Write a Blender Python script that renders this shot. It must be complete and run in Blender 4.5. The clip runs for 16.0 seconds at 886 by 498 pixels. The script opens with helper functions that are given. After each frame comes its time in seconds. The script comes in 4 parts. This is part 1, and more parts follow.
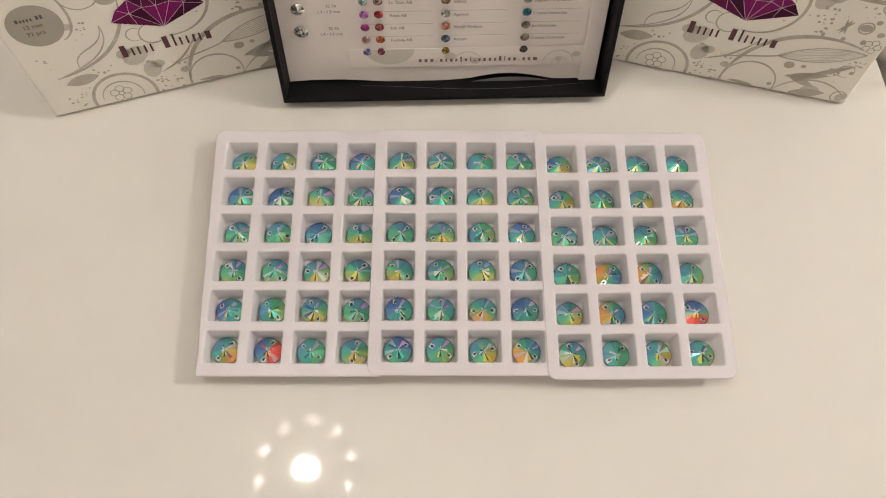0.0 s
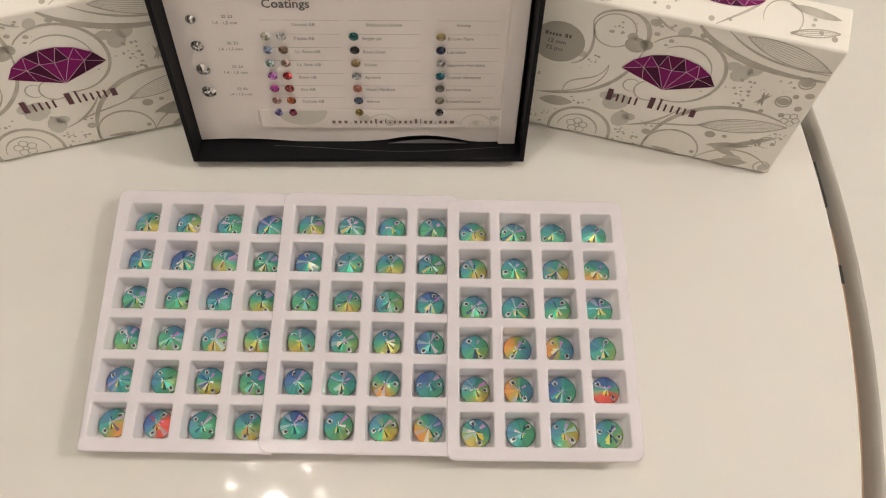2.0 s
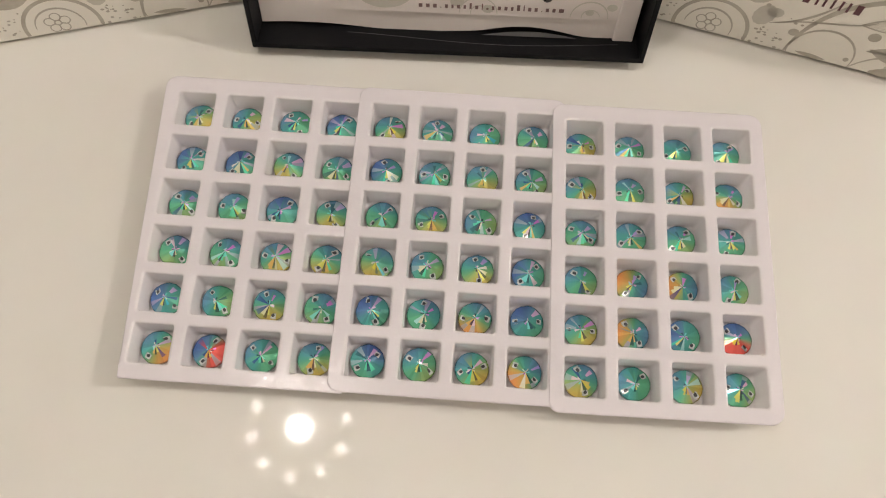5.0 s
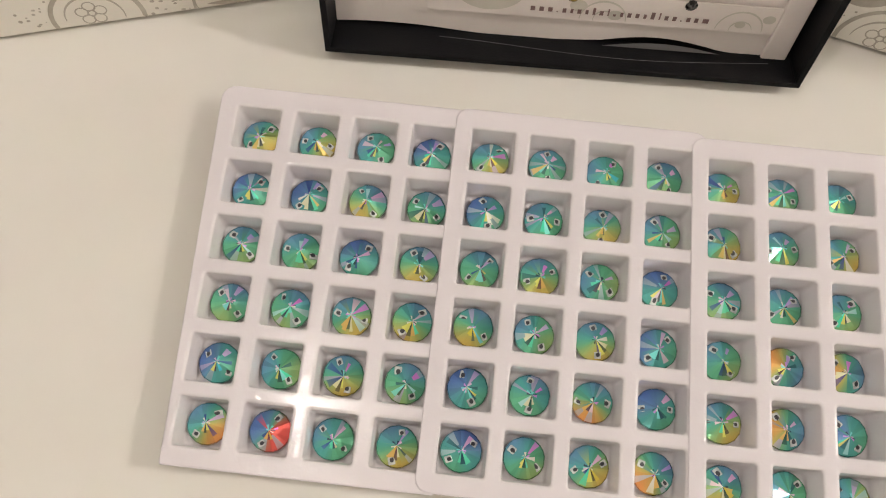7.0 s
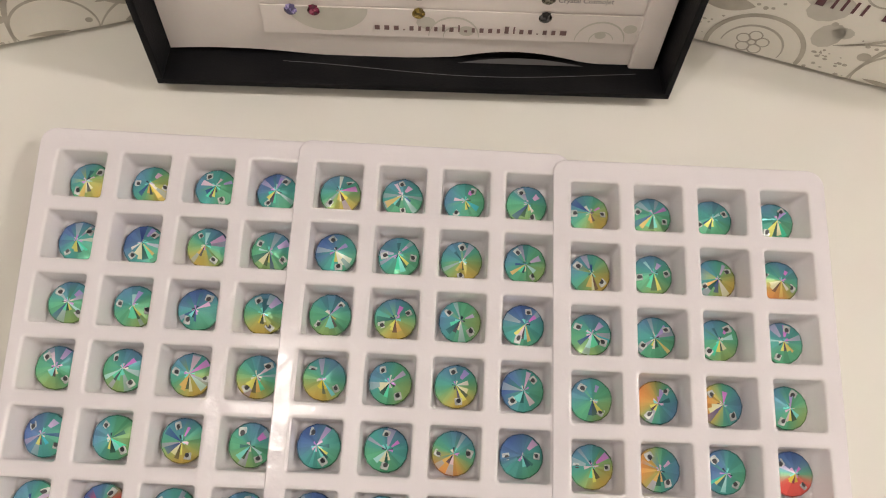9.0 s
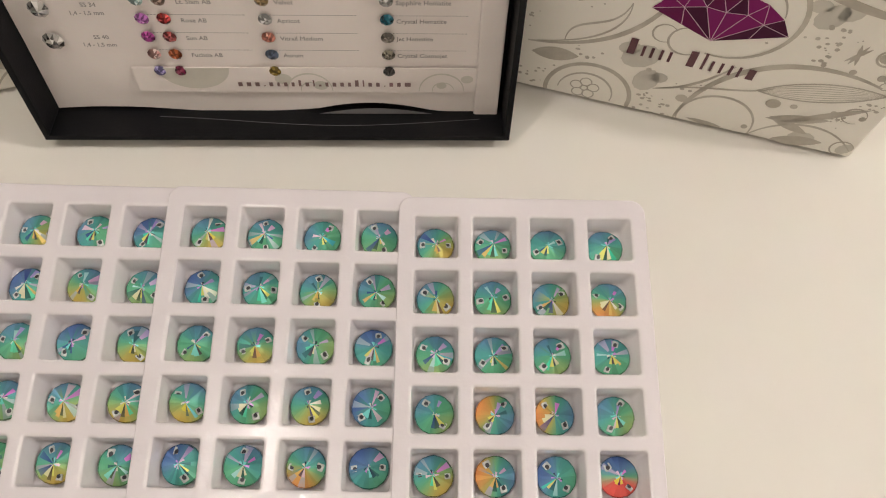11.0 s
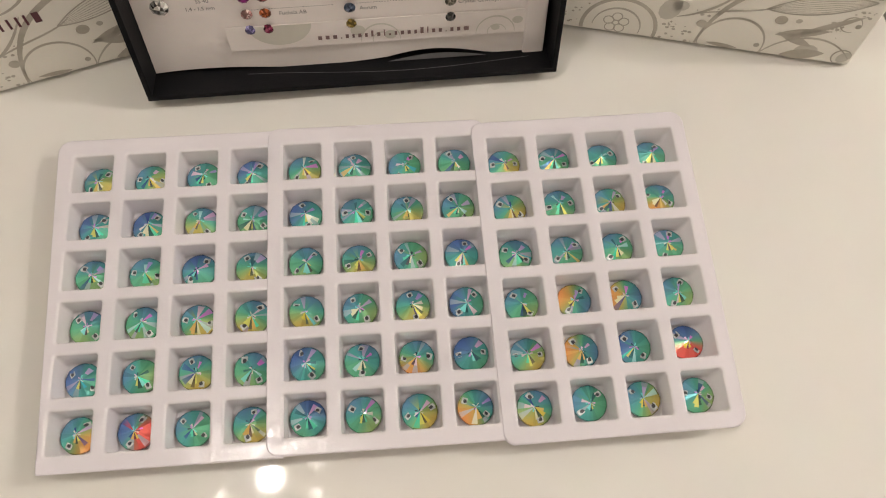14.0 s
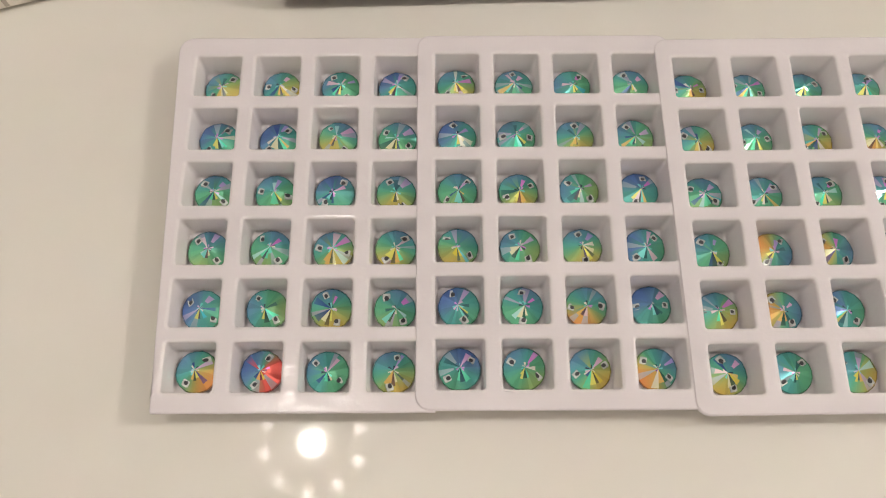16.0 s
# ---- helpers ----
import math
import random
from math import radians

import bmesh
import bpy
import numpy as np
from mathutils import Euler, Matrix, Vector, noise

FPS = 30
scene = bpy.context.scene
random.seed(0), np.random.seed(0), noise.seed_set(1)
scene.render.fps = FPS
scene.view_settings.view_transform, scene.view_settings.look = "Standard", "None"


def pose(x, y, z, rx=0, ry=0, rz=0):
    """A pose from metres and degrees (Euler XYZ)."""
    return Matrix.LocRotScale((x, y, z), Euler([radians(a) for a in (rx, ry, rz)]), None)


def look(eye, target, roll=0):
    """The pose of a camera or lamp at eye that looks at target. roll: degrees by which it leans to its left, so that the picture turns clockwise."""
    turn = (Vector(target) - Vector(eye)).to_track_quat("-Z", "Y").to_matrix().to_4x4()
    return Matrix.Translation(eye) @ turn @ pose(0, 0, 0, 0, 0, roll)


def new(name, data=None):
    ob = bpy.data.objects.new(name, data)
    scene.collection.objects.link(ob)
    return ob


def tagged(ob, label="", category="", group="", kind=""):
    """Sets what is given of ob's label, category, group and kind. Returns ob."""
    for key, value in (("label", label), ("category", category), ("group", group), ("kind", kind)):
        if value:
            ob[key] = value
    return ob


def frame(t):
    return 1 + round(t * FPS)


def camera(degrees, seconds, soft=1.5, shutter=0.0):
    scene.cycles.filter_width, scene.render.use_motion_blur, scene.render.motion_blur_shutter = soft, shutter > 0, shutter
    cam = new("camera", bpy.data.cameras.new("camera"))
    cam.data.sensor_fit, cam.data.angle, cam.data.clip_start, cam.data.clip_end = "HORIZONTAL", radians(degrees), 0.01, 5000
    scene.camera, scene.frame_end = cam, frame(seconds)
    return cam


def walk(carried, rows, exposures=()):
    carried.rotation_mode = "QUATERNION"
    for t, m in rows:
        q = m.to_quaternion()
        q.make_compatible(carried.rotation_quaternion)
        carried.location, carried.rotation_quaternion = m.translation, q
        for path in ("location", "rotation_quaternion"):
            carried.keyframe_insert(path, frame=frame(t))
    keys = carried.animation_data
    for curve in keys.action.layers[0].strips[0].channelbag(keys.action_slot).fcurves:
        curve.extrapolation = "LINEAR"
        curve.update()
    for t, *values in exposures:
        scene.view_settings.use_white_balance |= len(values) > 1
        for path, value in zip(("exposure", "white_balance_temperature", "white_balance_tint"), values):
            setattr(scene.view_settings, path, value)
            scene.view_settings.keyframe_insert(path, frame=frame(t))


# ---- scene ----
# ---------------------------------------------------------------- camera
cam = camera(58.9, 16.0, soft=1.1)
PATH = [
    (0, (-0.01269, -0.14531, 0.35569), (-0.00988, 0.00303, -0.01578), 1.25),
    (0.5, (-0.01519, -0.13033, 0.35393), (-0.01362, 0.02599, -0.01425), 1.72),
    (1, (-0.00561, -0.12692, 0.35683), (-0.00549, 0.03509, -0.00889), 0.94),
    (1.5, (0.01168, -0.12522, 0.35621), (0.01626, 0.03705, -0.00937), 2.73),
    (2, (0.02694, -0.12262, 0.35270), (0.03438, 0.03915, -0.01305), 3.75),
    (2.5, (0.04241, -0.12365, 0.35121), (0.05248, 0.03653, -0.01518), 4.21),
    (3, (0.05430, -0.12690, 0.33956), (0.06548, 0.02885, -0.02870), 4.22),
    (3.5, (0.04874, -0.12597, 0.32582), (0.05725, 0.01900, -0.04688), 3.86),
    (4, (0.03232, -0.12060, 0.31417), (0.03661, 0.01666, -0.06152), 3.55),
    (4.5, (0.01305, -0.11476, 0.30505), (0.01337, 0.01796, -0.07229), 3.11),
    (7, (-0.03868, -0.06206, 0.25237), (-0.04614, 0.04790, -0.13214), 2.52),
    (7.5, (-0.04219, -0.04681, 0.24116), (-0.04856, 0.05662, -0.14519), 2.37),
    (8, (-0.03082, -0.03821, 0.23652), (-0.03539, 0.06064, -0.15104), 2.05),
    (8.5, (-0.01388, -0.03688, 0.23773), (-0.01158, 0.06442, -0.14922), 4.89),
    (9, (-0.00112, -0.03718, 0.23956), (0.00509, 0.06671, -0.14667), 6.47),
    (9.5, (0.01158, -0.03349, 0.24151), (0.01812, 0.06788, -0.14537), 6.41),
    (10, (0.02435, -0.03101, 0.24338), (0.03338, 0.07002, -0.14355), 7.42),
    (10.2, (0.02900, -0.03399, 0.24281), (0.04039, 0.07214, -0.14269), 8.10),
    (12.3, (0.06145, -0.08401, 0.30187), (0.06129, 0.06355, -0.06992), -1.13),
    (12.5, (0.05394, -0.08912, 0.29129), (0.06268, 0.05515, -0.08169), 1.46),
    (13, (0.03470, -0.09010, 0.28400), (0.04968, 0.04935, -0.09060), 2.32),
    (13.5, (0.01917, -0.09377, 0.28147), (0.04162, 0.04308, -0.09372), 5.17),
    (14, (0.00557, -0.09898, 0.28362), (0.02684, 0.04083, -0.09055), 4.75),
    (14.5, (-0.00771, -0.09803, 0.28290), (0.00646, 0.04137, -0.09176), 3.63),
    (15, (-0.02662, -0.09891, 0.27747), (-0.01601, 0.03838, -0.09808), 3.65),
    (15.5, (-0.03679, -0.10122, 0.25938), (-0.03473, 0.03253, -0.11759), 0.64),
    (16, (-0.03672, -0.09709, 0.23783), (-0.03498, 0.03274, -0.14051), 0.53),
]
walk(cam, [(t, look(eye, target, roll)) for t, eye, target, roll in PATH],
     [(0, -0.14), (4.5, -0.16), (7.5, -0.04), (10.2, -0.06), (12.5, -0.12), (16, -0.14)])

# ---------------------------------------------------------------- light and exposure
BULB_WATTS = 440.0
LAMP_AT = (-0.352, 0.082, 1.75)
# added fill lamp, out of view, that brightens the scene from the right
FILL_LAMP_AT = (1.45, 0.15, 1.35)
FILL_LAMP_GLOW = 245.0
scene.view_settings.exposure = 0.0
world = bpy.data.worlds.new("room_air")
world.use_nodes = True
world.node_tree.nodes["Background"].inputs[0].default_value = (1.0, 0.93, 0.84, 1)
world.node_tree.nodes["Background"].inputs[1].default_value = 0.02
scene.world = world


# ---------------------------------------------------------------- materials
def rgb(r, g, b):
    return (r, g, b, 1.0)


def material(name, colour, rough=0.5, metal=0.0, spot=None, scale=60.0, amount=0.25, bump=0.0, bump_scale=400.0,
             coat=0.0, fine=0.05, spec=0.5, see=0.0, rough_var=0.0):
    """A surface with large soft stains, fine grain, uneven gloss and a little relief."""
    m = bpy.data.materials.new(name)
    m.use_nodes = True
    t = m.node_tree
    b = t.nodes["Principled BSDF"]
    b.inputs["Roughness"].default_value = rough
    b.inputs["Metallic"].default_value = metal
    b.inputs["Coat Weight"].default_value = coat
    b.inputs["Coat Roughness"].default_value = 0.06
    b.inputs["Specular IOR Level"].default_value = spec
    place = t.nodes.new("ShaderNodeTexCoord")
    big = t.nodes.new("ShaderNodeTexNoise")
    big.inputs["Scale"].default_value = scale
    big.inputs["Detail"].default_value = 4
    t.links.new(place.outputs["Object"], big.inputs["Vector"])
    ramp = t.nodes.new("ShaderNodeMapRange")
    ramp.inputs["From Min"].default_value, ramp.inputs["From Max"].default_value = 0.4, 0.72
    ramp.inputs["To Max"].default_value = amount
    t.links.new(big.outputs["Fac"], ramp.inputs["Value"])
    mix = t.nodes.new("ShaderNodeMix")
    mix.data_type = "RGBA"
    mix.inputs["A"].default_value = rgb(*colour)
    mix.inputs["B"].default_value = rgb(*(spot or [c * 0.8 for c in colour]))
    t.links.new(ramp.outputs["Result"], mix.inputs["Factor"])
    grain = t.nodes.new("ShaderNodeTexNoise")
    grain.inputs["Scale"].default_value = bump_scale
    grain.inputs["Detail"].default_value = 3
    t.links.new(place.outputs["Object"], grain.inputs["Vector"])
    dust = t.nodes.new("ShaderNodeMix")
    dust.data_type = "RGBA"
    dust.blend_type = "MULTIPLY"
    dust.inputs["Factor"].default_value = fine
    t.links.new(mix.outputs["Result"], dust.inputs["A"])
    t.links.new(grain.outputs["Color"], dust.inputs["B"])
    t.links.new(dust.outputs["Result"], b.inputs["Base Color"])
    if rough_var:
        gloss = t.nodes.new("ShaderNodeMapRange")
        gloss.inputs["To Min"].default_value, gloss.inputs["To Max"].default_value = rough, rough + rough_var
        t.links.new(big.outputs["Fac"], gloss.inputs["Value"])
        t.links.new(gloss.outputs["Result"], b.inputs["Roughness"])
    if bump:
        relief = t.nodes.new("ShaderNodeBump")
        relief.inputs["Strength"].default_value = bump
        relief.inputs["Distance"].default_value = 0.0004
        t.links.new(grain.outputs["Fac"], relief.inputs["Height"])
        t.links.new(relief.outputs["Normal"], b.inputs["Normal"])
    if see:
        out = t.nodes["Material Output"]
        thin = t.nodes.new("ShaderNodeBsdfTranslucent")
        thin.inputs["Color"].default_value = rgb(*colour)
        both = t.nodes.new("ShaderNodeMixShader")
        both.inputs["Fac"].default_value = see
        t.links.new(b.outputs["BSDF"], both.inputs[1])
        t.links.new(thin.outputs["BSDF"], both.inputs[2])
        t.links.new(both.outputs["Shader"], out.inputs["Surface"])
    return m


def crystal_material():
    """Foiled glass; the colour of its iridescent coat, with painted glints, is kept facet by facet."""
    m = bpy.data.materials.new("iridescent_crystal")
    m.use_nodes = True
    t = m.node_tree
    b = t.nodes["Principled BSDF"]
    tint = t.nodes.new("ShaderNodeAttribute")
    tint.attribute_name = "coating_and_glints"
    t.links.new(tint.outputs["Color"], b.inputs["Base Color"])
    b.inputs["Metallic"].default_value = 0.5
    b.inputs["Roughness"].default_value = 0.09
    b.inputs["Coat Weight"].default_value = 0.45
    b.inputs["Coat Roughness"].default_value = 0.03
    b.inputs["Coat IOR"].default_value = 1.6
    return m


def glowing(name, colour, strength):
    m = bpy.data.materials.new(name)
    m.use_nodes = True
    b = m.node_tree.nodes["Principled BSDF"]
    b.inputs["Base Color"].default_value = rgb(*colour)
    b.inputs["Emission Color"].default_value = rgb(*colour)
    b.inputs["Emission Strength"].default_value = strength
    return m


M_TABLE = material("white_laminate", (0.725, 0.698, 0.644), 0.03, spot=(0.675, 0.64, 0.58), scale=9, amount=0.6, bump=0.02,
                   bump_scale=60, fine=0.05, rough_var=0.03, spec=0.2)
M_EDGE = material("chipboard_core", (0.40, 0.25, 0.15), 0.7, spot=(0.26, 0.16, 0.10), scale=70, amount=0.8, bump=0.5, bump_scale=900)
M_DARK = material("dark_stain", (0.012, 0.010, 0.008), 0.7)
M_SHADE_BAND = material("grey_shade_band", (0.36, 0.335, 0.29), 0.7, spot=(0.46, 0.43, 0.37), scale=20, amount=0.6, bump=0.1, bump_scale=500)
M_COUNTER = material("cream_counter", (0.69, 0.668, 0.612), 0.3, spot=(0.62, 0.585, 0.515), scale=6, amount=0.6, bump=0.03, bump_scale=120)
M_WALL = material("cream_wall", (0.85, 0.83, 0.79), 0.9, scale=2, amount=0.3, bump=0.2, bump_scale=200)
M_CEIL = material("white_ceiling", (0.84, 0.83, 0.81), 0.9, scale=2, amount=0.2, bump=0.1, bump_scale=150)
M_FLOOR = material("pale_wood_floor", (0.5, 0.4, 0.28), 0.4, scale=5, amount=0.6)
M_TRAY = material("milky_plastic", (0.875, 0.83, 0.855), 0.07, spot=(0.83, 0.785, 0.815), scale=40, amount=0.5, bump=0.65,
                  bump_scale=250, fine=0.02, see=0.30, rough_var=0.06, spec=0.36)
M_CELL = material("glossy_milky_plastic", (0.875, 0.835, 0.855), 0.06, spot=(0.82, 0.79, 0.80), scale=60, amount=0.5, bump=0.5,
                  bump_scale=300, fine=0.02, see=0.30, rough_var=0.05)
M_BLACK = material("black_card", (0.006, 0.006, 0.007), 0.55, spot=(0.014, 0.013, 0.013), scale=60, amount=0.5, bump=0.25, bump_scale=1500, spec=0.12)
M_PAPER = material("chart_paper", (0.81, 0.745, 0.705), 0.45, spot=(0.73, 0.665, 0.625), scale=25, amount=0.7, bump=0.03, bump_scale=700)
M_CARTON = material("printed_carton", (0.87, 0.832, 0.752), 0.42, spot=(0.82, 0.777, 0.69), scale=30, amount=0.5, bump=0.06, bump_scale=900)
M_PRINT = material("taupe_print", (0.45, 0.41, 0.34), 0.42, spot=(0.58, 0.54, 0.465), scale=120, amount=0.9)
M_PRINT_PALE = material("pale_grey_print", (0.60, 0.57, 0.50), 0.42, spot=(0.55, 0.52, 0.45), scale=120, amount=0.8)
M_PLUM = material("plum_ink", (0.115, 0.004, 0.058), 0.5, spot=(0.085, 0.006, 0.045), scale=90, spec=0.15)
M_PLUM_MID = material("plum_ink_mid", (0.21, 0.007, 0.115), 0.5, spot=(0.17, 0.01, 0.095), scale=90, spec=0.15)
M_PLUM_DEEP = material("plum_ink_deep", (0.055, 0.003, 0.030), 0.5, spot=(0.08, 0.005, 0.04), scale=90, spec=0.15)
M_LINE = material("pale_pink_line", (0.62, 0.42, 0.5), 0.45)
M_INK = material("dark_plum_lettering", (0.10, 0.025, 0.035), 0.45)
M_WEB = material("thin_plum_ink", (0.20, 0.12, 0.115), 0.5)
M_GREY_INK = material("grey_ink", (0.11, 0.10, 0.095), 0.5)
M_NAME_INK = material("pale_grey_ink", (0.26, 0.24, 0.225), 0.5)
M_DISC = material("grey_sticker", (0.40, 0.37, 0.31), 0.45, spot=(0.45, 0.42, 0.36), scale=60)
M_FILM = material("clear_film_edge", (0.16, 0.16, 0.165), 0.1)
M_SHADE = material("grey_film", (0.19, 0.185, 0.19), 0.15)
M_CRYSTAL = crystal_material()
M_HOLE = material("sewing_hole", (0.02, 0.022, 0.03), 0.3)
M_BEVEL = material("hole_bevel_glass", (0.90, 0.95, 0.92), 0.06, metal=0.5, coat=0.8, spot=(0.35, 0.42, 0.42), scale=500, amount=0.6)
M_BRASS = material("lamp_metal", (0.6, 0.5, 0.3), 0.25, metal=1.0)
M_BULB = glowing("lit_bulb", (1.0, 0.925, 0.86), BULB_WATTS * 2.16)
M_BULB_DIM = glowing("dim_lit_bulb", (1.0, 0.925, 0.86), BULB_WATTS * 0.12)
M_GLOBE = glowing("fill_lamp_globe", (1.0, 0.925, 0.86), FILL_LAMP_GLOW)


# ---------------------------------------------------------------- building helpers
def mesh_of(name, bm, mats, smooth=False):
    me = bpy.data.meshes.new(name)
    bm.normal_update()
    bm.to_mesh(me)
    bm.free()
    for m in mats if isinstance(mats, (list, tuple)) else [mats]:
        me.materials.append(m)
    if smooth:
        for p in me.polygons:
            p.use_smooth = True
    return me


def part(name, bm, mats, parent, label="", m=None, smooth=False):
    ob = new(name, mesh_of(name, bm, mats, smooth) if isinstance(bm, bmesh.types.BMesh) else bm)
    ob.parent = parent
    if m is not None:
        ob.matrix_basis = m
    if label:
        tagged(ob, label)
    return ob


def block(bm, lo, hi, bevel=0.0, m=Matrix.Identity(4)):
    got = bmesh.ops.create_cube(bm, size=1.0)["verts"]
    for v in got:
        v.co = m @ Vector([lo[i] + (v.co[i] + 0.5) * (hi[i] - lo[i]) for i in range(3)])
    if bevel:
        edges = {e for v in got for e in v.link_edges}
        bmesh.ops.bevel(bm, geom=list(edges), offset=bevel, segments=2, profile=0.6, affect="EDGES")
    return bm


def poly(bm, pts, z=0.0, index=0):
    """A flat print shape, as a thin raised polygon in the xy plane."""
    f = bm.faces.new([bm.verts.new((x, y, z)) for x, y in pts])
    f.material_index = index
    return f


def disc(bm, x, y, rx, ry=None, z=0.0, index=0, n=20, turn=0.0):
    ry = rx if ry is None else ry
    c, s = math.cos(turn), math.sin(turn)
    pts = []
    for i in range(n):
        a = 2 * math.pi * i / n
        u, v = rx * math.cos(a), ry * math.sin(a)
        pts.append((x + u * c - v * s, y + u * s + v * c))
    return poly(bm, pts, z, index)


def ribbon(bm, pts, width, z=0.0, index=0, taper=True):
    """A pen stroke along points, thinner towards its ends."""
    row = []
    n = len(pts)
    for i, (x, y) in enumerate(pts):
        x0, y0 = pts[max(i - 1, 0)]
        x1, y1 = pts[min(i + 1, n - 1)]
        dx, dy = x1 - x0, y1 - y0
        l = math.hypot(dx, dy) or 1
        w = width / 2 * ((0.35 + 0.65 * math.sin(math.pi * i / (n - 1))) if taper else 1)
        row.append((bm.verts.new((x - dy / l * w, y + dx / l * w, z)), bm.verts.new((x + dy / l * w, y - dx / l * w, z))))
    for (a, b), (c, d) in zip(row, row[1:]):
        f = bm.faces.new((b, d, c, a))
        f.material_index = index


def arc(x, y, r, a0, a1, grow=0.0, n=28):
    out = []
    for i in range(n + 1):
        k = i / n
        a = radians(a0 + (a1 - a0) * k)
        q = r * (1 + grow * k)
        out.append((x + q * math.cos(a), y + q * math.sin(a)))
    return out


def bez(p0, p1, p2, p3, n=20):
    out = []
    for i in range(n + 1):
        t = i / n
        out.append(tuple((1 - t) ** 3 * p0[k] + 3 * t * (1 - t) ** 2 * p1[k] + 3 * t * t * (1 - t) * p2[k] + t ** 3 * p3[k] for k in (0, 1)))
    return out


def lettering(name, text, size, m, mat, parent, align="LEFT"):
    """Printed words in the built-in font, as a flat mesh."""
    cu = bpy.data.curves.new(name, "FONT")
    cu.body, cu.size, cu.align_x, cu.resolution_u = text, size, align, 2
    cu.offset = size * 0.014
    ob = bpy.data.objects.new(name, cu)
    scene.collection.objects.link(ob)
    me = bpy.data.meshes.new_from_object(ob.evaluated_get(bpy.context.evaluated_depsgraph_get()))
    bpy.data.objects.remove(ob)
    me.materials.clear()
    me.materials.append(mat)
    return part(name, me, None, parent, m=m)


def word_bars(bm, x, y, height, widths, slant=0.12, z=0.0, index=0, gap=0.28):
    """Plain bars in place of a word: one upright bar a letter, with its own height and width (in heights)."""
    for w, h in widths:
        if h > 0:
            a = height * h
            poly(bm, [(x, y), (x + w * height, y), (x + w * height + slant * a, y + a), (x + slant * a, y + a)], z, index)
        x += (w + gap) * height
    return x


def letter_bars(name, base, m, mat, x, y, height, widths, z, gap):
    """Bars in place of a word, each one a part."""
    for w, h, *own in widths:
        if h > 0:
            bm = bmesh.new()
            word_bars(bm, 0, 0, height, [(w, h)], 0.0, 0.0)
            part(name, bm, mat, base, m=m @ pose(x, y, z))
        x += (w + (own[0] if own else gap)) * height


# ---------------------------------------------------------------- room
def build_room():
    for name, lo, hi, mat in (("floor", (-2.2, -2.0, -0.80), (2.2, 2.0, -0.75), M_FLOOR), ("ceiling", (-2.2, -2.0, 2.05), (2.2, 2.0, 2.10), M_CEIL),
                              ("wall_north", (-2.3, 2.0, -0.8), (2.3, 2.1, 2.10), M_WALL), ("wall_south", (-2.3, -2.1, -0.8), (2.3, -2.0, 2.10), M_WALL),
                              ("wall_west", (-2.3, -2.0, -0.8), (-2.2, 2.0, 2.10), M_WALL), ("wall_east", (2.2, -2.0, -0.8), (2.3, 2.0, 2.10), M_WALL)):
        ob = new(name, mesh_of(name, block(bmesh.new(), lo, hi), mat))
        tagged(ob, {"floor": "pale wooden floor of the room", "ceiling": "plain white painted ceiling"}.get(name, "plain cream painted room wall"),
               name.split("_")[0], kind="structure")


def ring_sector(bm, c, r0, r1, z0, z1, a0, a1, n=40):
    rows = []
    for i in range(n + 1):
        a = a0 + (a1 - a0) * i / n
        d = Vector((math.cos(a), math.sin(a), 0))
        rows.append([bm.verts.new(Vector(c) + d * r + Vector((0, 0, z))) for r, z in ((r0, z0), (r1, z0), (r1, z1), (r0, z1))])
    for p, q in zip(rows, rows[1:]):
        for k in range(4):
            bm.faces.new((p[k], p[(k + 1) % 4], q[(k + 1) % 4], q[k]))
    bm.faces.new(rows[0][::-1])
    bm.faces.new(rows[-1])


TABLE_Z = -0.002
TABLE_C, TABLE_R = (-0.3985, 0.036), 0.630


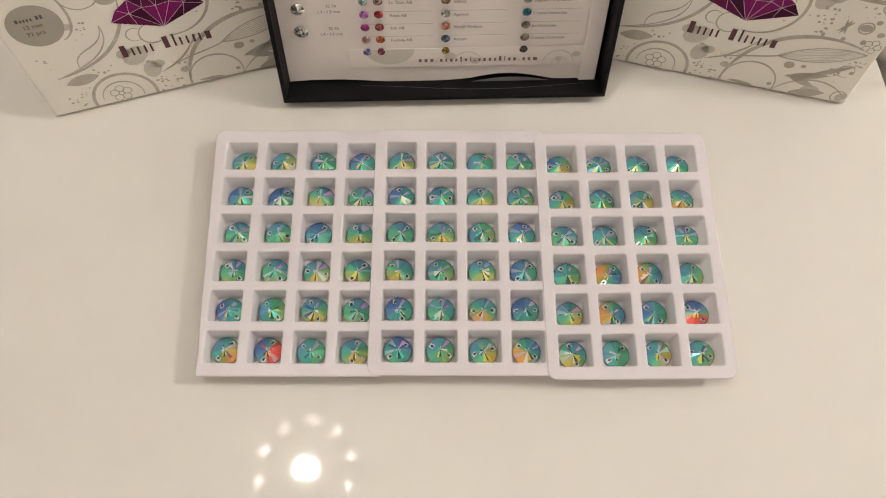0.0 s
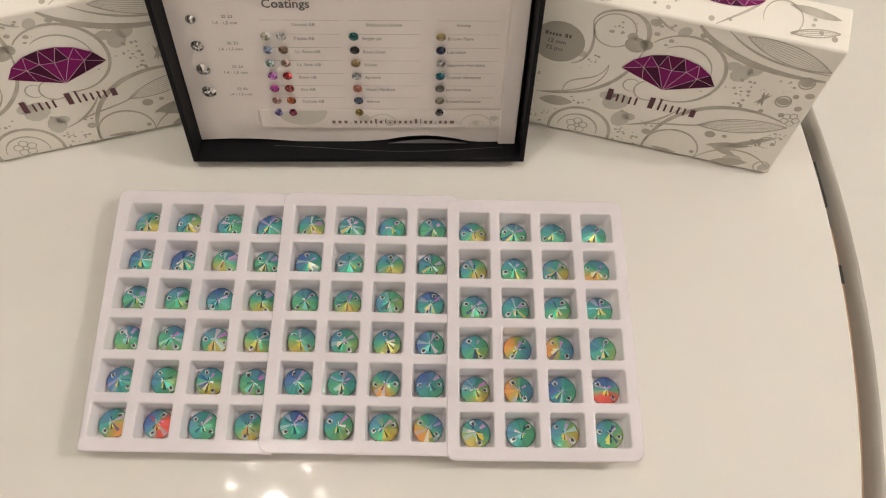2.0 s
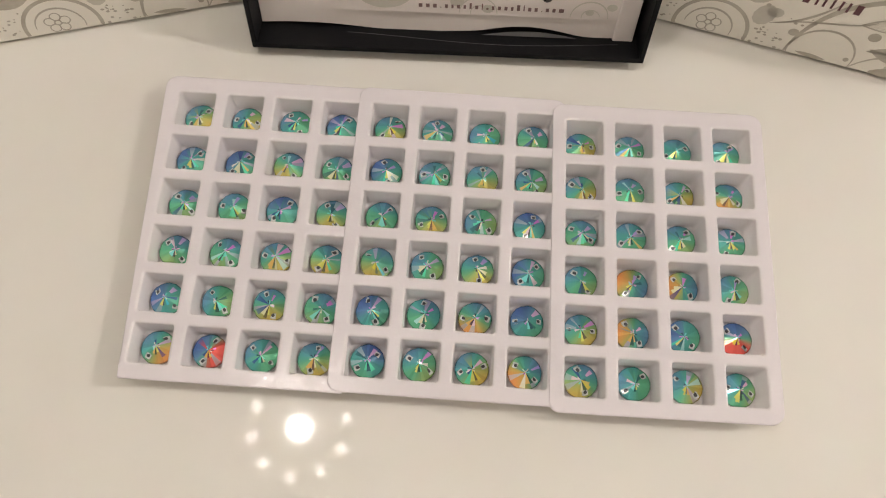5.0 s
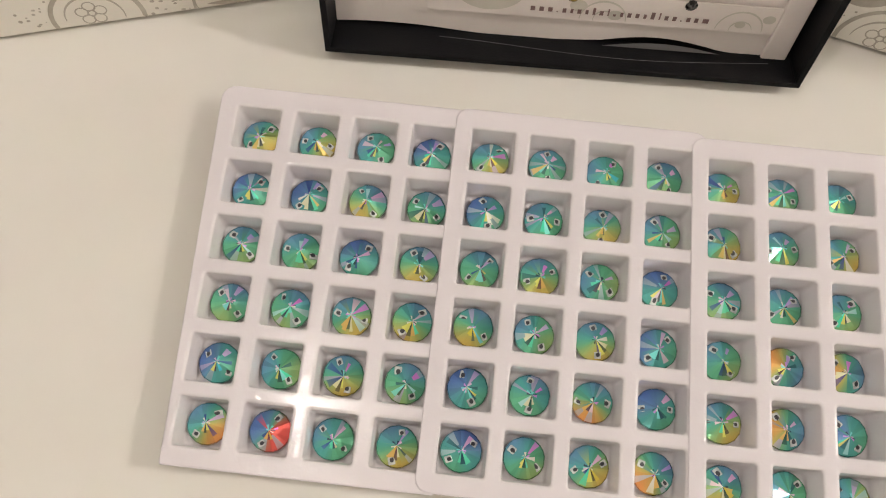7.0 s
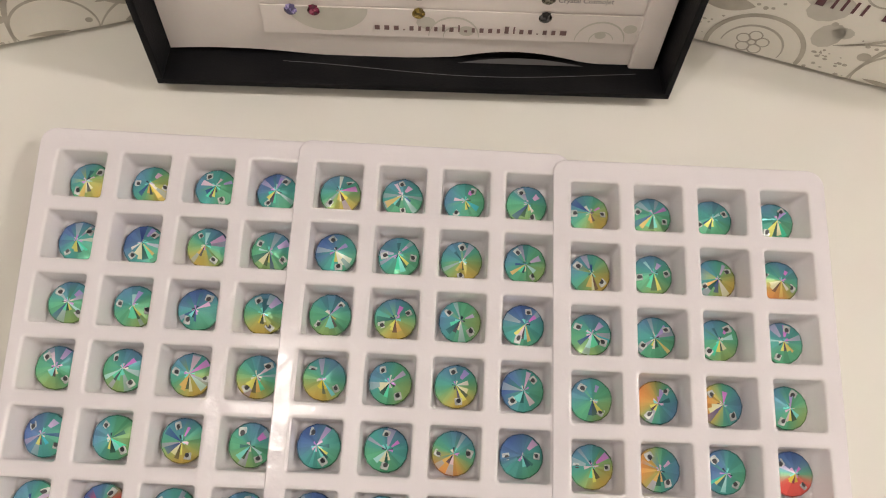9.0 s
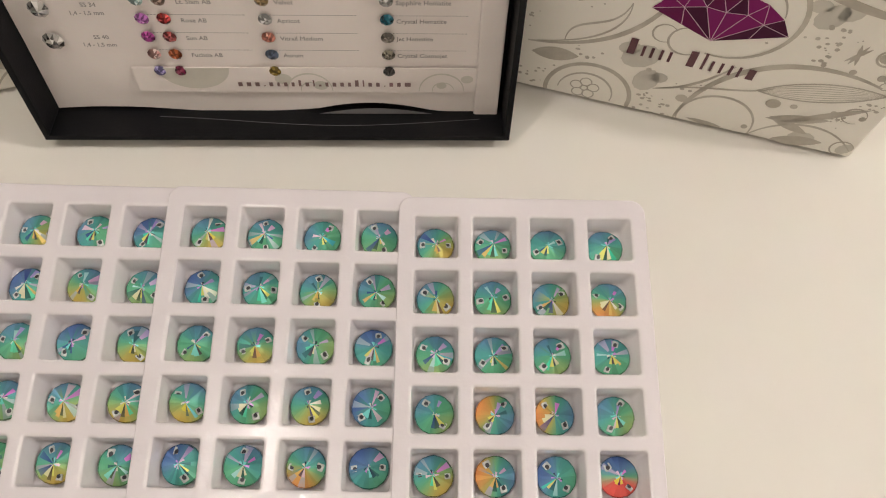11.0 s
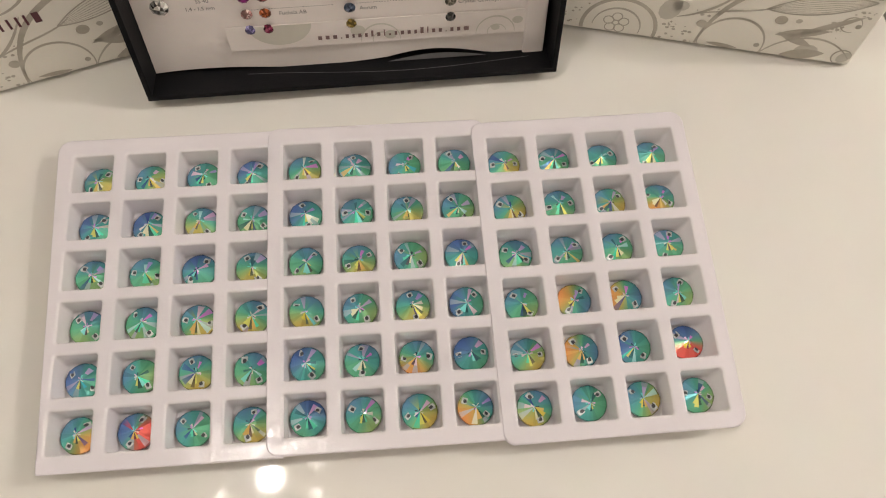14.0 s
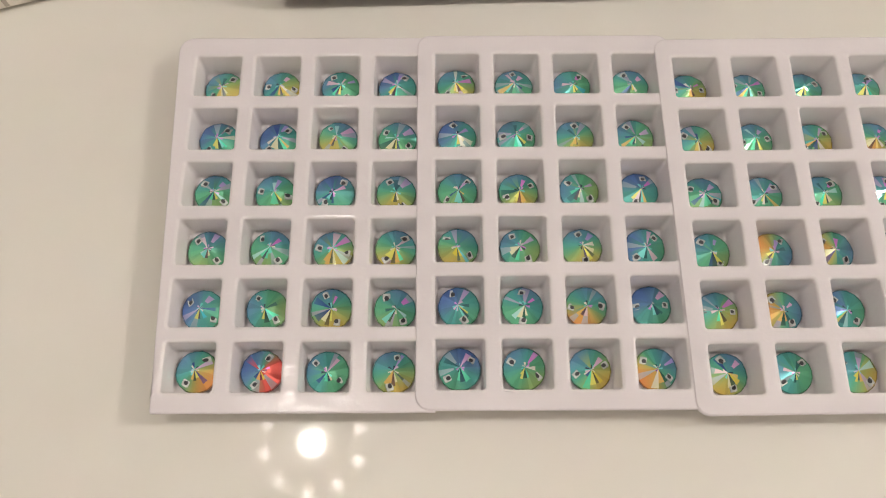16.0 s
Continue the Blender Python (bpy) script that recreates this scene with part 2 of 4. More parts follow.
def build_table():
    base = new("round_table")
    base.location = (*TABLE_C, TABLE_Z - 0.75)
    tagged(base, "round glossy cream-white laminate table with worn brown edge", "table")
    bm = bmesh.new()
    prof = [(TABLE_R - 0.0012, 0.75), (TABLE_R, 0.749), (TABLE_R, 0.7478), (TABLE_R - 0.012, 0.7476), (TABLE_R - 0.012, 0.728)]
    n = 160
    loops = [[bm.verts.new((r * math.cos(2 * math.pi * i / n), r * math.sin(2 * math.pi * i / n), z)) for i in range(n)] for r, z in prof]
    for p, q in zip(loops, loops[1:]):
        for i in range(n):
            bm.faces.new((p[i], q[i], q[(i + 1) % n], p[(i + 1) % n]))
    bm.faces.new(loops[0])
    bm.faces.new(loops[-1][::-1])
    part("tabletop", bm, M_TABLE, base)
    bm = bmesh.new()
    ring_sector(bm, (0, 0, 0), TABLE_R - 0.01, TABLE_R + 0.0015, 0.735, 0.7475, radians(-38), radians(1.5), 60)
    part("edge_band", bm, M_EDGE, base, "worn orange-brown chipboard edge band")
    for a0, a1 in ((2.6, 5.0), (-1.3, -0.4), (8.4, 8.9)):
        bm = bmesh.new()
        ring_sector(bm, (0, 0, 0), TABLE_R - 0.01, TABLE_R + 0.0022, 0.7355, 0.7476, radians(a0), radians(a1), 8)
        part("edge_stain", bm, M_DARK, base, "blackened gap in the edge")
    # grey grooved band stands in for the tabletop's soft shadow beyond its edge
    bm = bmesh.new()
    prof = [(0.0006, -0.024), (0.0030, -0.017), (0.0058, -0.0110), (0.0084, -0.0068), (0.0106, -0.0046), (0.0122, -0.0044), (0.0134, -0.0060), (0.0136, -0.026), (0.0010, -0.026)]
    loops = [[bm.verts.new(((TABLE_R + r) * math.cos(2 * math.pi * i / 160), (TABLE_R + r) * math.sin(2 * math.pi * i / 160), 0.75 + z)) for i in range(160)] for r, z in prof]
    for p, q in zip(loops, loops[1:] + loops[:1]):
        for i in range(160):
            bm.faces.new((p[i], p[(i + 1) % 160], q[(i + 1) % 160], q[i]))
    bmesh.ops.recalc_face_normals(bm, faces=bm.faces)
    part("edge_shade_band", bm, M_SHADE_BAND, base, "soft grey band in place of the shade along the edge", smooth=True)
    bm = bmesh.new()
    bmesh.ops.create_cone(bm, cap_ends=True, segments=40, radius1=0.26, radius2=0.05, depth=0.06, matrix=pose(0, 0, 0.033))
    bmesh.ops.create_cone(bm, cap_ends=True, segments=40, radius1=0.045, radius2=0.045, depth=0.67, matrix=pose(0, 0, 0.39))
    part("pedestal", bm, M_COUNTER, base)
    bm = bmesh.new()
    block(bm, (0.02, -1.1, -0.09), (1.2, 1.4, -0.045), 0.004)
    side = new("side_table")
    tagged(side, "low cream side table pushed under the round table", "table")
    part("tabletop", bm, M_COUNTER, side)
    for x, y in ((0.08, -1.0), (1.14, -1.0), (0.08, 1.3), (1.14, 1.3)):
        part("leg", block(bmesh.new(), (x - 0.025, y - 0.025, -0.75), (x + 0.025, y + 0.025, -0.09), 0.003), M_COUNTER, side)


def build_chandelier():
    base = new("chandelier")
    base.location = LAMP_AT
    tagged(base, "brass ceiling chandelier with one large and ten small lit bulbs", "lamp")
    bm = bmesh.new()
    bmesh.ops.create_cone(bm, cap_ends=True, segments=16, radius1=0.008, radius2=0.008, depth=0.22, matrix=pose(0, 0, 0.18))
    bmesh.ops.create_cone(bm, cap_ends=True, segments=24, radius1=0.05, radius2=0.03, depth=0.03, matrix=pose(0, 0, 0.285))
    bmesh.ops.create_uvsphere(bm, u_segments=20, v_segments=12, radius=0.028, matrix=pose(0, 0, 0.07))
    part("stem", bm, M_BRASS, base, smooth=True)
    for i in range(11):
        a = 2 * math.pi * (i + 0.4) / 10
        r = 0.0 if i == 10 else 0.122
        x, y = r * math.cos(a), r * math.sin(a)
        bm = bmesh.new()
        for k in range(7):
            q = k / 6
            bmesh.ops.create_uvsphere(bm, u_segments=8, v_segments=6, radius=0.008, matrix=pose(x * q, y * q, 0.07 - 0.035 * math.sin(q * math.pi / 2)))
        part("arm", bm, M_BRASS, base, smooth=True)
        bm = bmesh.new()
        bmesh.ops.create_uvsphere(bm, u_segments=16, v_segments=10, radius=0.0125 if r else 0.024, matrix=pose(x, y, 0))
        part("bulb", bm, M_BULB_DIM if r else M_BULB, base, "glowing round bulb", smooth=True)


def build_fill_lamp():
    base = new("fill_lamp")
    base.location = FILL_LAMP_AT
    tagged(base, "added fill lamp out of view, lit globe on a brass rod", "lamp")
    drop = 2.05 - FILL_LAMP_AT[2]
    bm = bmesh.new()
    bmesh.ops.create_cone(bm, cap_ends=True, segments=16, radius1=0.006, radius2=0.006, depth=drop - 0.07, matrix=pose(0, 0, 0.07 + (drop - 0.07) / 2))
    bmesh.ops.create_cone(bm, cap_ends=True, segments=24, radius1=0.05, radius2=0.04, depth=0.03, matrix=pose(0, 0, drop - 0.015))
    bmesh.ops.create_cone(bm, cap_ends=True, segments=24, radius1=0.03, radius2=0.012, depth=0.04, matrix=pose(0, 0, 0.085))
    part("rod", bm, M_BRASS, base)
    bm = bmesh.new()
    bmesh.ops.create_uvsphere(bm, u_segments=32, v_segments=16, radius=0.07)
    part("globe", bm, M_GLOBE, base, "glowing globe of the added fill lamp", smooth=True)


# ---------------------------------------------------------------- trays
PX, PY, OPEN, FLOOR_W, LIP = 0.01985, 0.01950, 0.0156, 0.0136, 0.0007
COLS, ROWS_N = 4, 6


def square_loop(half, r, n=4):
    out = []
    for k, (sx, sy) in enumerate(((1, 1), (-1, 1), (-1, -1), (1, -1))):
        for i in range(n + 1):
            a = radians(90 * k + 90 * i / n)
            out.append((sx * (half - r) + r * math.cos(a), sy * (half - r) + r * math.sin(a)))
    return out


def tray_plate(top, skew, corners):
    """The flat rim of a tray with its openings; skew: how far the left edge is cut in at the near end."""
    bm = bmesh.new()
    inner = square_loop(OPEN / 2 + LIP, 0.0018)
    for c in range(COLS):
        for r in range(ROWS_N):
            cx, cy = (c + 0.5) * PX, -(r + 0.5) * PY
            a, b = [], []
            for x, y in inner:
                k = min(PX / 2 / abs(x) if x else 9e9, PY / 2 / abs(y) if y else 9e9)
                corner = abs(abs(x) - abs(y)) < 1e-6
                bx, by = (math.copysign(PX / 2, x), math.copysign(PY / 2, y)) if corner else (x * k, y * k)
                b.append(bm.verts.new((cx + bx, cy + by, top)))
                a.append(bm.verts.new((cx + x, cy + y, top)))
            n = len(a)
            for i in range(n):
                bm.faces.new((a[i], b[i], b[(i + 1) % n], a[(i + 1) % n]))
    bmesh.ops.remove_doubles(bm, verts=bm.verts, dist=2e-5)
    w, h = COLS * PX, ROWS_N * PY
    rim = [e for e in bm.edges if e.is_boundary and all(
        v.co.x < 1e-5 or v.co.x > w - 1e-5 or v.co.y > -1e-5 or v.co.y < -h + 1e-5 for v in e.verts)]
    x0, x1, y0, y1 = (-0.0036 if skew else -0.0028), w + 0.0026, -h - 0.0032, 0.0044
    outer = []
    for (sx, sy), rad, k in zip(((x1, y1), (x0, y1), (x0, y0), (x1, y0)), corners, range(4)):
        dx, dy = (-1, 1, 1, -1)[k], (-1, -1, 1, 1)[k]
        for i in range(7):
            a = radians(90 * k + 90 * i / 6)
            x = sx + dx * rad + rad * math.cos(a)
            y = sy + dy * rad + rad * math.sin(a)
            if x < w / 2 and skew:
                x += skew * (y1 - y) / (y1 - y0)
            outer.append((x, y))
    rings = []
    for off, dz in ((0, 0), (0.0005, -0.0003), (0.0006, -0.0010)):
        ring = []
        for x, y in outer:
            d = Vector((x - w / 2, y + h / 2, 0)).normalized() * off
            ring.append(bm.verts.new((x + d.x, y + d.y, top + dz)))
        rings.append(ring)
    n = len(outer)
    edges = [bm.edges.new((rings[0][i], rings[0][(i + 1) % n])) for i in range(n)]
    bmesh.ops.triangle_fill(bm, use_beauty=True, use_dissolve=False, edges=rim + edges)
    for p, q in zip(rings, rings[1:]):
        for i in range(n):
            bm.faces.new((p[i], q[i], q[(i + 1) % n], p[(i + 1) % n]))
    bmesh.ops.recalc_face_normals(bm, faces=bm.faces)
    return bm


def cup(top):
    """One pressed cell: rounded rim, sloping walls and a flat floor."""
    bm = bmesh.new()
    rings = []
    lip = [(OPEN / 2 + d, max(0.0010, 0.0011 + d), top - z) for d, z in ((LIP, 0.0), (0.0004, 0.00003), (0.0001, 0.00010), (-0.00015, 0.00024), (-0.0003, 0.0005), (-0.0004, 0.0009))]
    for half, r, z in (*lip, (FLOOR_W / 2 + 0.0003, 0.0018, 0.0012), (FLOOR_W / 2, 0.0018, 0.0006), (FLOOR_W / 2 - 0.0006, 0.0016, 0.0003)):
        rings.append([bm.verts.new((x, y, z)) for x, y in square_loop(half, r)])
    n = len(rings[0])
    for p, q in zip(rings, rings[1:]):
        for i in range(n):
            bm.faces.new((p[i], p[(i + 1) % n], q[(i + 1) % n], q[i]))
    bm.faces.new(rings[-1])
    bmesh.ops.recalc_face_normals(bm, faces=bm.faces)
    for f in bm.faces:
        f.normal_flip() if f.normal.z < -0.5 else None
    return bm


TRAYS = []


def build_tray(x, y, turn, top, skew, corners, label):
    base = new("tray")
    top -= TABLE_Z
    base.matrix_basis = pose(x, y, TABLE_Z + 0.0003, 0, 0, turn)
    tagged(base, label, "tray", group="trays of crystals")
    plate = part("rim", tray_plate(top, skew, corners), M_TRAY, base)
    solid = plate.modifiers.new("thickness", "SOLIDIFY")
    solid.thickness, solid.offset = 0.0003, -1
    me = mesh_of("cell", cup(top), M_CELL, smooth=True)
    for c in range(COLS):
        for r in range(ROWS_N):
            part("cell", me, None, base, m=pose((c + 0.5) * PX, -(r + 0.5) * PY, 0))
    TRAYS.append((base, top))


# ---------------------------------------------------------------- crystals
# the way the two sewing holes of each crystal point, row by row
HOLES = [47, -8, -60, 56, 47, 95, 55, -66, 0, -20, 25, 55, 49, 48, -58, -34, -75, -3, 90, -56, -34, 10, 33, -28,
         -44, -10, 51, -63, 43, 27, -40, 70, -30, 35, 50, 70, -46, -55, -11, 47, -36, -58, -78, 45, -50, 54, -45, 65,
         -35, -50, -68, -56, -68, 90, 0, 4, 0, -55, -47, -42, 50, 64, -38, 77, 37, -30, 18, -34, -70, 40, -42, -14]
# coating of each crystal: g green, y yellowish, b blue, t teal, o orange patch, r red patch
COATS = ("yytbyttgygtt" "bbygbtygygyo" "ggbygygbgtgt" "ggyyygybgoog" "bgygbtobyobr" "ortybgyoytyg")
WARM_WAY = {0: -60, 1: -45, 7: -130, 8: -110, 9: 170, 10: 190}


def lerp(a, b, k):
    return [a[i] + (b[i] - a[i]) * k for i in range(3)]


def ramp(stops, k):
    k = max(0.0, min(0.9999, k)) * (len(stops) - 1)
    i = int(k)
    return lerp(stops[i], stops[i + 1], k - i)


BLUE, DEEP, TEAL, GREEN, LIME, OLIVE, GOLD = (0.09, 0.22, 0.38), (0.04, 0.10, 0.33), (0.06, 0.34, 0.31), (0.09, 0.39, 0.21), (0.29, 0.43, 0.13), (0.40, 0.36, 0.08), (0.56, 0.38, 0.06)
ORANGE, RED = (0.75, 0.26, 0.06), (0.70, 0.08, 0.06)
SCALES = {"g": [BLUE, TEAL, GREEN, GREEN, LIME], "y": [BLUE, TEAL, GREEN, LIME, GOLD], "b": [DEEP, BLUE, TEAL, TEAL, GREEN],
          "t": [BLUE, TEAL, TEAL, GREEN, GREEN], "o": [BLUE, TEAL, GREEN, OLIVE, ORANGE], "r": [DEEP, BLUE, GREEN, RED, RED]}


CRYSTAL_R = 0.0066


def crystal_mesh(rng, kind, way):
    """A round sew-on crystal: back, rim and a crown of radial facets that meet in a point; some facets have lamp glints
    and dark reflections painted in. Angles in degrees.
    """
    bm = bmesh.new()
    layer = bm.loops.layers.float_color.new("coating_and_glints")
    n, R, rim_z, top_z = 20, CRYSTAL_R, 0.0016, 0.0042
    widths = [rng.uniform(0.6, 1.4) for _ in range(n)]
    base = rng.uniform(0, 18)
    ang = [base + 360 * sum(widths[:i]) / sum(widths) for i in range(n + 1)]
    stops = SCALES[kind]
    off = (0.0004 * rng.uniform(-1, 1), 0.0004 * rng.uniform(-1, 1))
    lift = [rim_z + 0.00028 * rng.uniform(-1, 1) for _ in range(n)]

    def paint(f, tone, flat=None, mid=0.0):
        for l in f.loops:
            x, y = l.vert.co.x, l.vert.co.y
            r = math.hypot(x, y) / R
            az = math.degrees(math.atan2(y, x)) if r > 0.12 else mid
            along = math.cos(radians(az - way)) * (0.62 + 0.38 * min(r, 1.0))
            col = lerp(ramp(stops, 0.5 + 0.5 * along), (0.26, 0.33, 0.31), 0.05)
            if flat is not None:
                col = lerp(col, flat, max(0.4, 1.0 - 0.5 * r))
            l[layer] = (*[min(0.97, c * tone * 1.42 + 0.012) for c in col], 1)

    def on_crown(i, k):
        """The point a part k of the way from the tip to the rim, along edge i."""
        a = radians(ang[i])
        return bm.verts.new((off[0] * (1 - k) + R * k * math.cos(a), off[1] * (1 - k) + R * k * math.sin(a), top_z * (1 - k) + lift[i % n] * k))

    def sector(az):
        az = (az - base) % 360 + base
        return max(i for i in range(n) if ang[i] <= az + 1e-6)

    # lamp glints and dark reflections, painted as the colours of single facets
    golden = [(0.95, 0.62, 0.06), (0.97, 0.82, 0.15), (0.97, 0.9, 0.5), (0.95, 0.45, 0.12)]
    warm = golden if kind in "yor" else [(0.2, 0.92, 0.75), (0.95, 0.9, 0.5), (0.1, 0.80, 0.45), (0.97, 0.85, 0.15)]
    flash = {}
    if rng.random() < 0.9:
        flash[sector(rng.uniform(28, 72))] = (rng.choice((0.0, 0.0, 0.25, 0.4)), rng.uniform(0.6, 0.95), rng.choice(((0.85, 0.2, 0.9), (0.9, 0.45, 0.8), (0.5, 0.32, 0.95), (0.62, 0.42, 0.85))))
    down = sector(rng.uniform(-135, -45))
    reach = rng.uniform(0.45, 0.85)
    first = rng.choice(warm)
    flash[(down - 1) % n] = (0.0, reach * rng.uniform(0.75, 1.0), first)
    if rng.random() < 0.5:
        flash[(down - 2) % n] = (0.0, reach * rng.uniform(0.6, 0.9), first)
    if rng.random() < 0.75:
        flash[(down + 1) % n] = (0.0, reach * rng.uniform(0.6, 1.0), rng.choice(warm))
    flash[down] = (0.0, reach * rng.uniform(0.8, 1.0), rng.choice(((0.01, 0.012, 0.03), (0.01, 0.02, 0.09), (0.08, 0.01, 0.06), (0.0, 0.04, 0.05))))
    if rng.random() < 0.65:
        flash[(down + rng.choice((-2, 2))) % n] = (0.0, rng.uniform(0.3, 0.95), rng.choice(((0.04, 0.75, 0.45), (0.05, 0.55, 0.75), (0.02, 0.04, 0.22), (0.97, 0.55, 0.15))))
    for _ in range(0 if kind == "r" else rng.choice((1, 1, 2))):
        flash[rng.randrange(n)] = (0.0, rng.uniform(0.35, 0.97), rng.choice(((0.90, 0.92, 0.70), (0.45, 0.85, 0.85), (0.02, 0.04, 0.25), (0.85, 0.55, 0.65), (0.02, 0.10, 0.12))))
    if kind == "r":
        flash = {i: (k0, min(k1, 0.42), col) for i, (k0, k1, col) in flash.items()}
    # small sparkles painted round the tip
    sparks = ((0.6, 0.25, 0.9), (0.95, 0.9, 0.6), (0.2, 0.7, 0.95), (0.02, 0.02, 0.06), (0.95, 0.5, 0.75), (0.15, 0.85, 0.6))
    for i in range(n):
        j = i + 1
        mid = (ang[i] + ang[j]) / 2
        a0, a1 = radians(ang[i]), radians(ang[j])
        low = [bm.verts.new((R * 0.93 * math.cos(a), R * 0.93 * math.sin(a), 0.0)) for a in (a0, a1)]
        g0 = [bm.verts.new((R * math.cos(a), R * math.sin(a), 0.0007)) for a in (a0, a1)]
        g1 = [on_crown(i, 1.0), on_crown(j, 1.0)]
        # sides, back and outer rim get a darker tone than the crown
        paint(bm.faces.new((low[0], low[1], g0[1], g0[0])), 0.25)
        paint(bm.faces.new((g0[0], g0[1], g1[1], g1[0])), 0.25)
        tone = rng.choice((0.86, 0.94, 0.97, 1.0, 1.0, 1.04, 1.10))
        pale = rng.choice(((0.36, 0.46, 0.50), (0.42, 0.36, 0.52))) if rng.random() < 0.07 else None
        if i in flash:
            k0, k1, col = flash[i]
        else:
            k0, k1, col = 0.0, rng.uniform(0.08, 0.30), rng.choice(sparks) if rng.random() < 0.55 else None
        p0, p1 = (on_crown(i, k0), on_crown(j, k0)) if k0 > 0.0 else (None, None)
        q0, q1 = on_crown(i, k1), on_crown(j, k1)
        tip = bm.verts.new((off[0], off[1], top_z))
        if p0:
            paint(bm.faces.new((tip, p0, p1)), tone, None, mid)
            paint(bm.faces.new((p0, q0, q1, p1)), 1.0, col)
        else:
            paint(bm.faces.new((tip, q0, q1)), 1.0 if col else tone * 0.9, col, mid)
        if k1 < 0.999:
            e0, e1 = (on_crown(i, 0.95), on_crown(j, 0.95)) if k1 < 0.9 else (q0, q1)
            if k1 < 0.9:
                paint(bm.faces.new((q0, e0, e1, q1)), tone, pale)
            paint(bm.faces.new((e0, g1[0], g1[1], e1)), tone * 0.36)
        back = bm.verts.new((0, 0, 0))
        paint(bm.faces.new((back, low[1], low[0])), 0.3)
    return bm


def hole_meshes():
    bm = bmesh.new()
    pts = square_loop(0.00092, 0.0003, 2)
    top = [bm.verts.new((x, y, 0.00008)) for x, y in pts]
    low = [bm.verts.new((x * 1.18, y * 1.18, -0.0003)) for x, y in pts]
    n = len(pts)
    for i in range(n):
        bm.faces.new((top[i], low[i], low[(i + 1) % n], top[(i + 1) % n]))
    bm.faces.new(top)
    bevel = mesh_of("hole_bevel", bm, M_BEVEL)
    # the drilled mouth lies off the middle of its bevel, towards the crystal's centre
    bm = bmesh.new()
    for cx, cy, r, q in ((-0.00026, 0.00006, 0.00062, 0.95), (-0.00070, 0.00030, 0.00032, 0.6)):
        rim = [bm.verts.new((cx + r * math.cos(a * math.pi / 6), cy + r * q * math.sin(a * math.pi / 6), 0.00014)) for a in range(12)]
        foot = [bm.verts.new((cx + r * 1.1 * math.cos(a * math.pi / 6), cy + r * q * 1.1 * math.sin(a * math.pi / 6), 0.0)) for a in range(12)]
        for i in range(12):
            bm.faces.new((foot[i], foot[(i + 1) % 12], rim[(i + 1) % 12], rim[i]))
        bm.faces.new(rim)
    return bevel, mesh_of("hole", bm, M_HOLE)


TONE = {"g": "green and teal", "y": "green and yellow", "b": "deep blue and teal", "t": "teal", "o": "blue, green and orange", "r": "blue and fiery red"}


def build_crystals():
    bevel, hole = hole_meshes()
    rng = random.Random(12)
    for i, turn in enumerate(HOLES):
        row, col = divmod(i, 12)
        base, top = TRAYS[col // 4]
        kind = COATS[i]
        at = base.matrix_basis @ Vector(((col % 4 + 0.5) * PX, -(row + 0.5) * PY, 0.0004))
        at += Vector((rng.uniform(-0.0002, 0.0002), rng.uniform(-0.0003, 0.0001), 0.0))
        ob = new("crystal")
        ob.matrix_basis = pose(*at, 0, 0, 0)
        tagged(ob, "round sew-on crystal with %s iridescent facets, two holes" % TONE[kind], "crystal", group="crystals in the trays")
        way = -60 + rng.uniform(-55, 55)
        if kind in "or":
            way = WARM_WAY.get(col, -100) + rng.uniform(-20, 20)
        tilt = pose(0, 0, 0.0003, rng.uniform(-2.5, 2.5), rng.uniform(-2.5, 2.5), 0)
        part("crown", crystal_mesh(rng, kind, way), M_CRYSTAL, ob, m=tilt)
        for side in (0, 180):
            m = tilt @ pose(0, 0, 0, 0, 0, turn + side) @ pose(0.0046, 0, 0.00243, rng.uniform(-8, 8), 19 + rng.uniform(-8, 8), rng.uniform(-30, 30))
            m = m @ Matrix.Diagonal((rng.uniform(1.0, 1.35), rng.uniform(0.9, 1.2), 1, 1))
            sq = part("hole_bevel", bevel, None, ob, "clear square bevel round a sewing hole", m=m)
            part("hole", hole, None, sq, "dark drilled sewing hole")


# ---------------------------------------------------------------- black lid with the colour chart
LID_W, LID_H, LID_D, LID_LEAN = 0.1680, 0.132, 0.0165, 16.0
LID_POSE = pose(-0.0931, 0.0768, 0.0034, 0, 0, 1.70) @ pose(0, 0, 0, -LID_LEAN, 0, 0)


def build_lid():
    base = new("box_lid")
    base.matrix_basis = LID_POSE
    tagged(base, "open black cardboard box lid standing on edge", "lid")
    t = 0.0022
    for name, lo, hi in (("bottom_wall", (0, 0, 0), (LID_W, LID_D, t)), ("top_wall", (0, 0, LID_H - t), (LID_W, LID_D, LID_H)),
                         ("side_wall", (0, 0, t), (t, LID_D, LID_H - t)), ("side_wall", (LID_W - t, 0, t), (LID_W, LID_D, LID_H - t)),
                         ("back_panel", (t, LID_D - 0.0015, t), (LID_W - t, LID_D, LID_H - t))):
        part(name, block(bmesh.new(), lo, hi, 0.0005), M_BLACK, base)


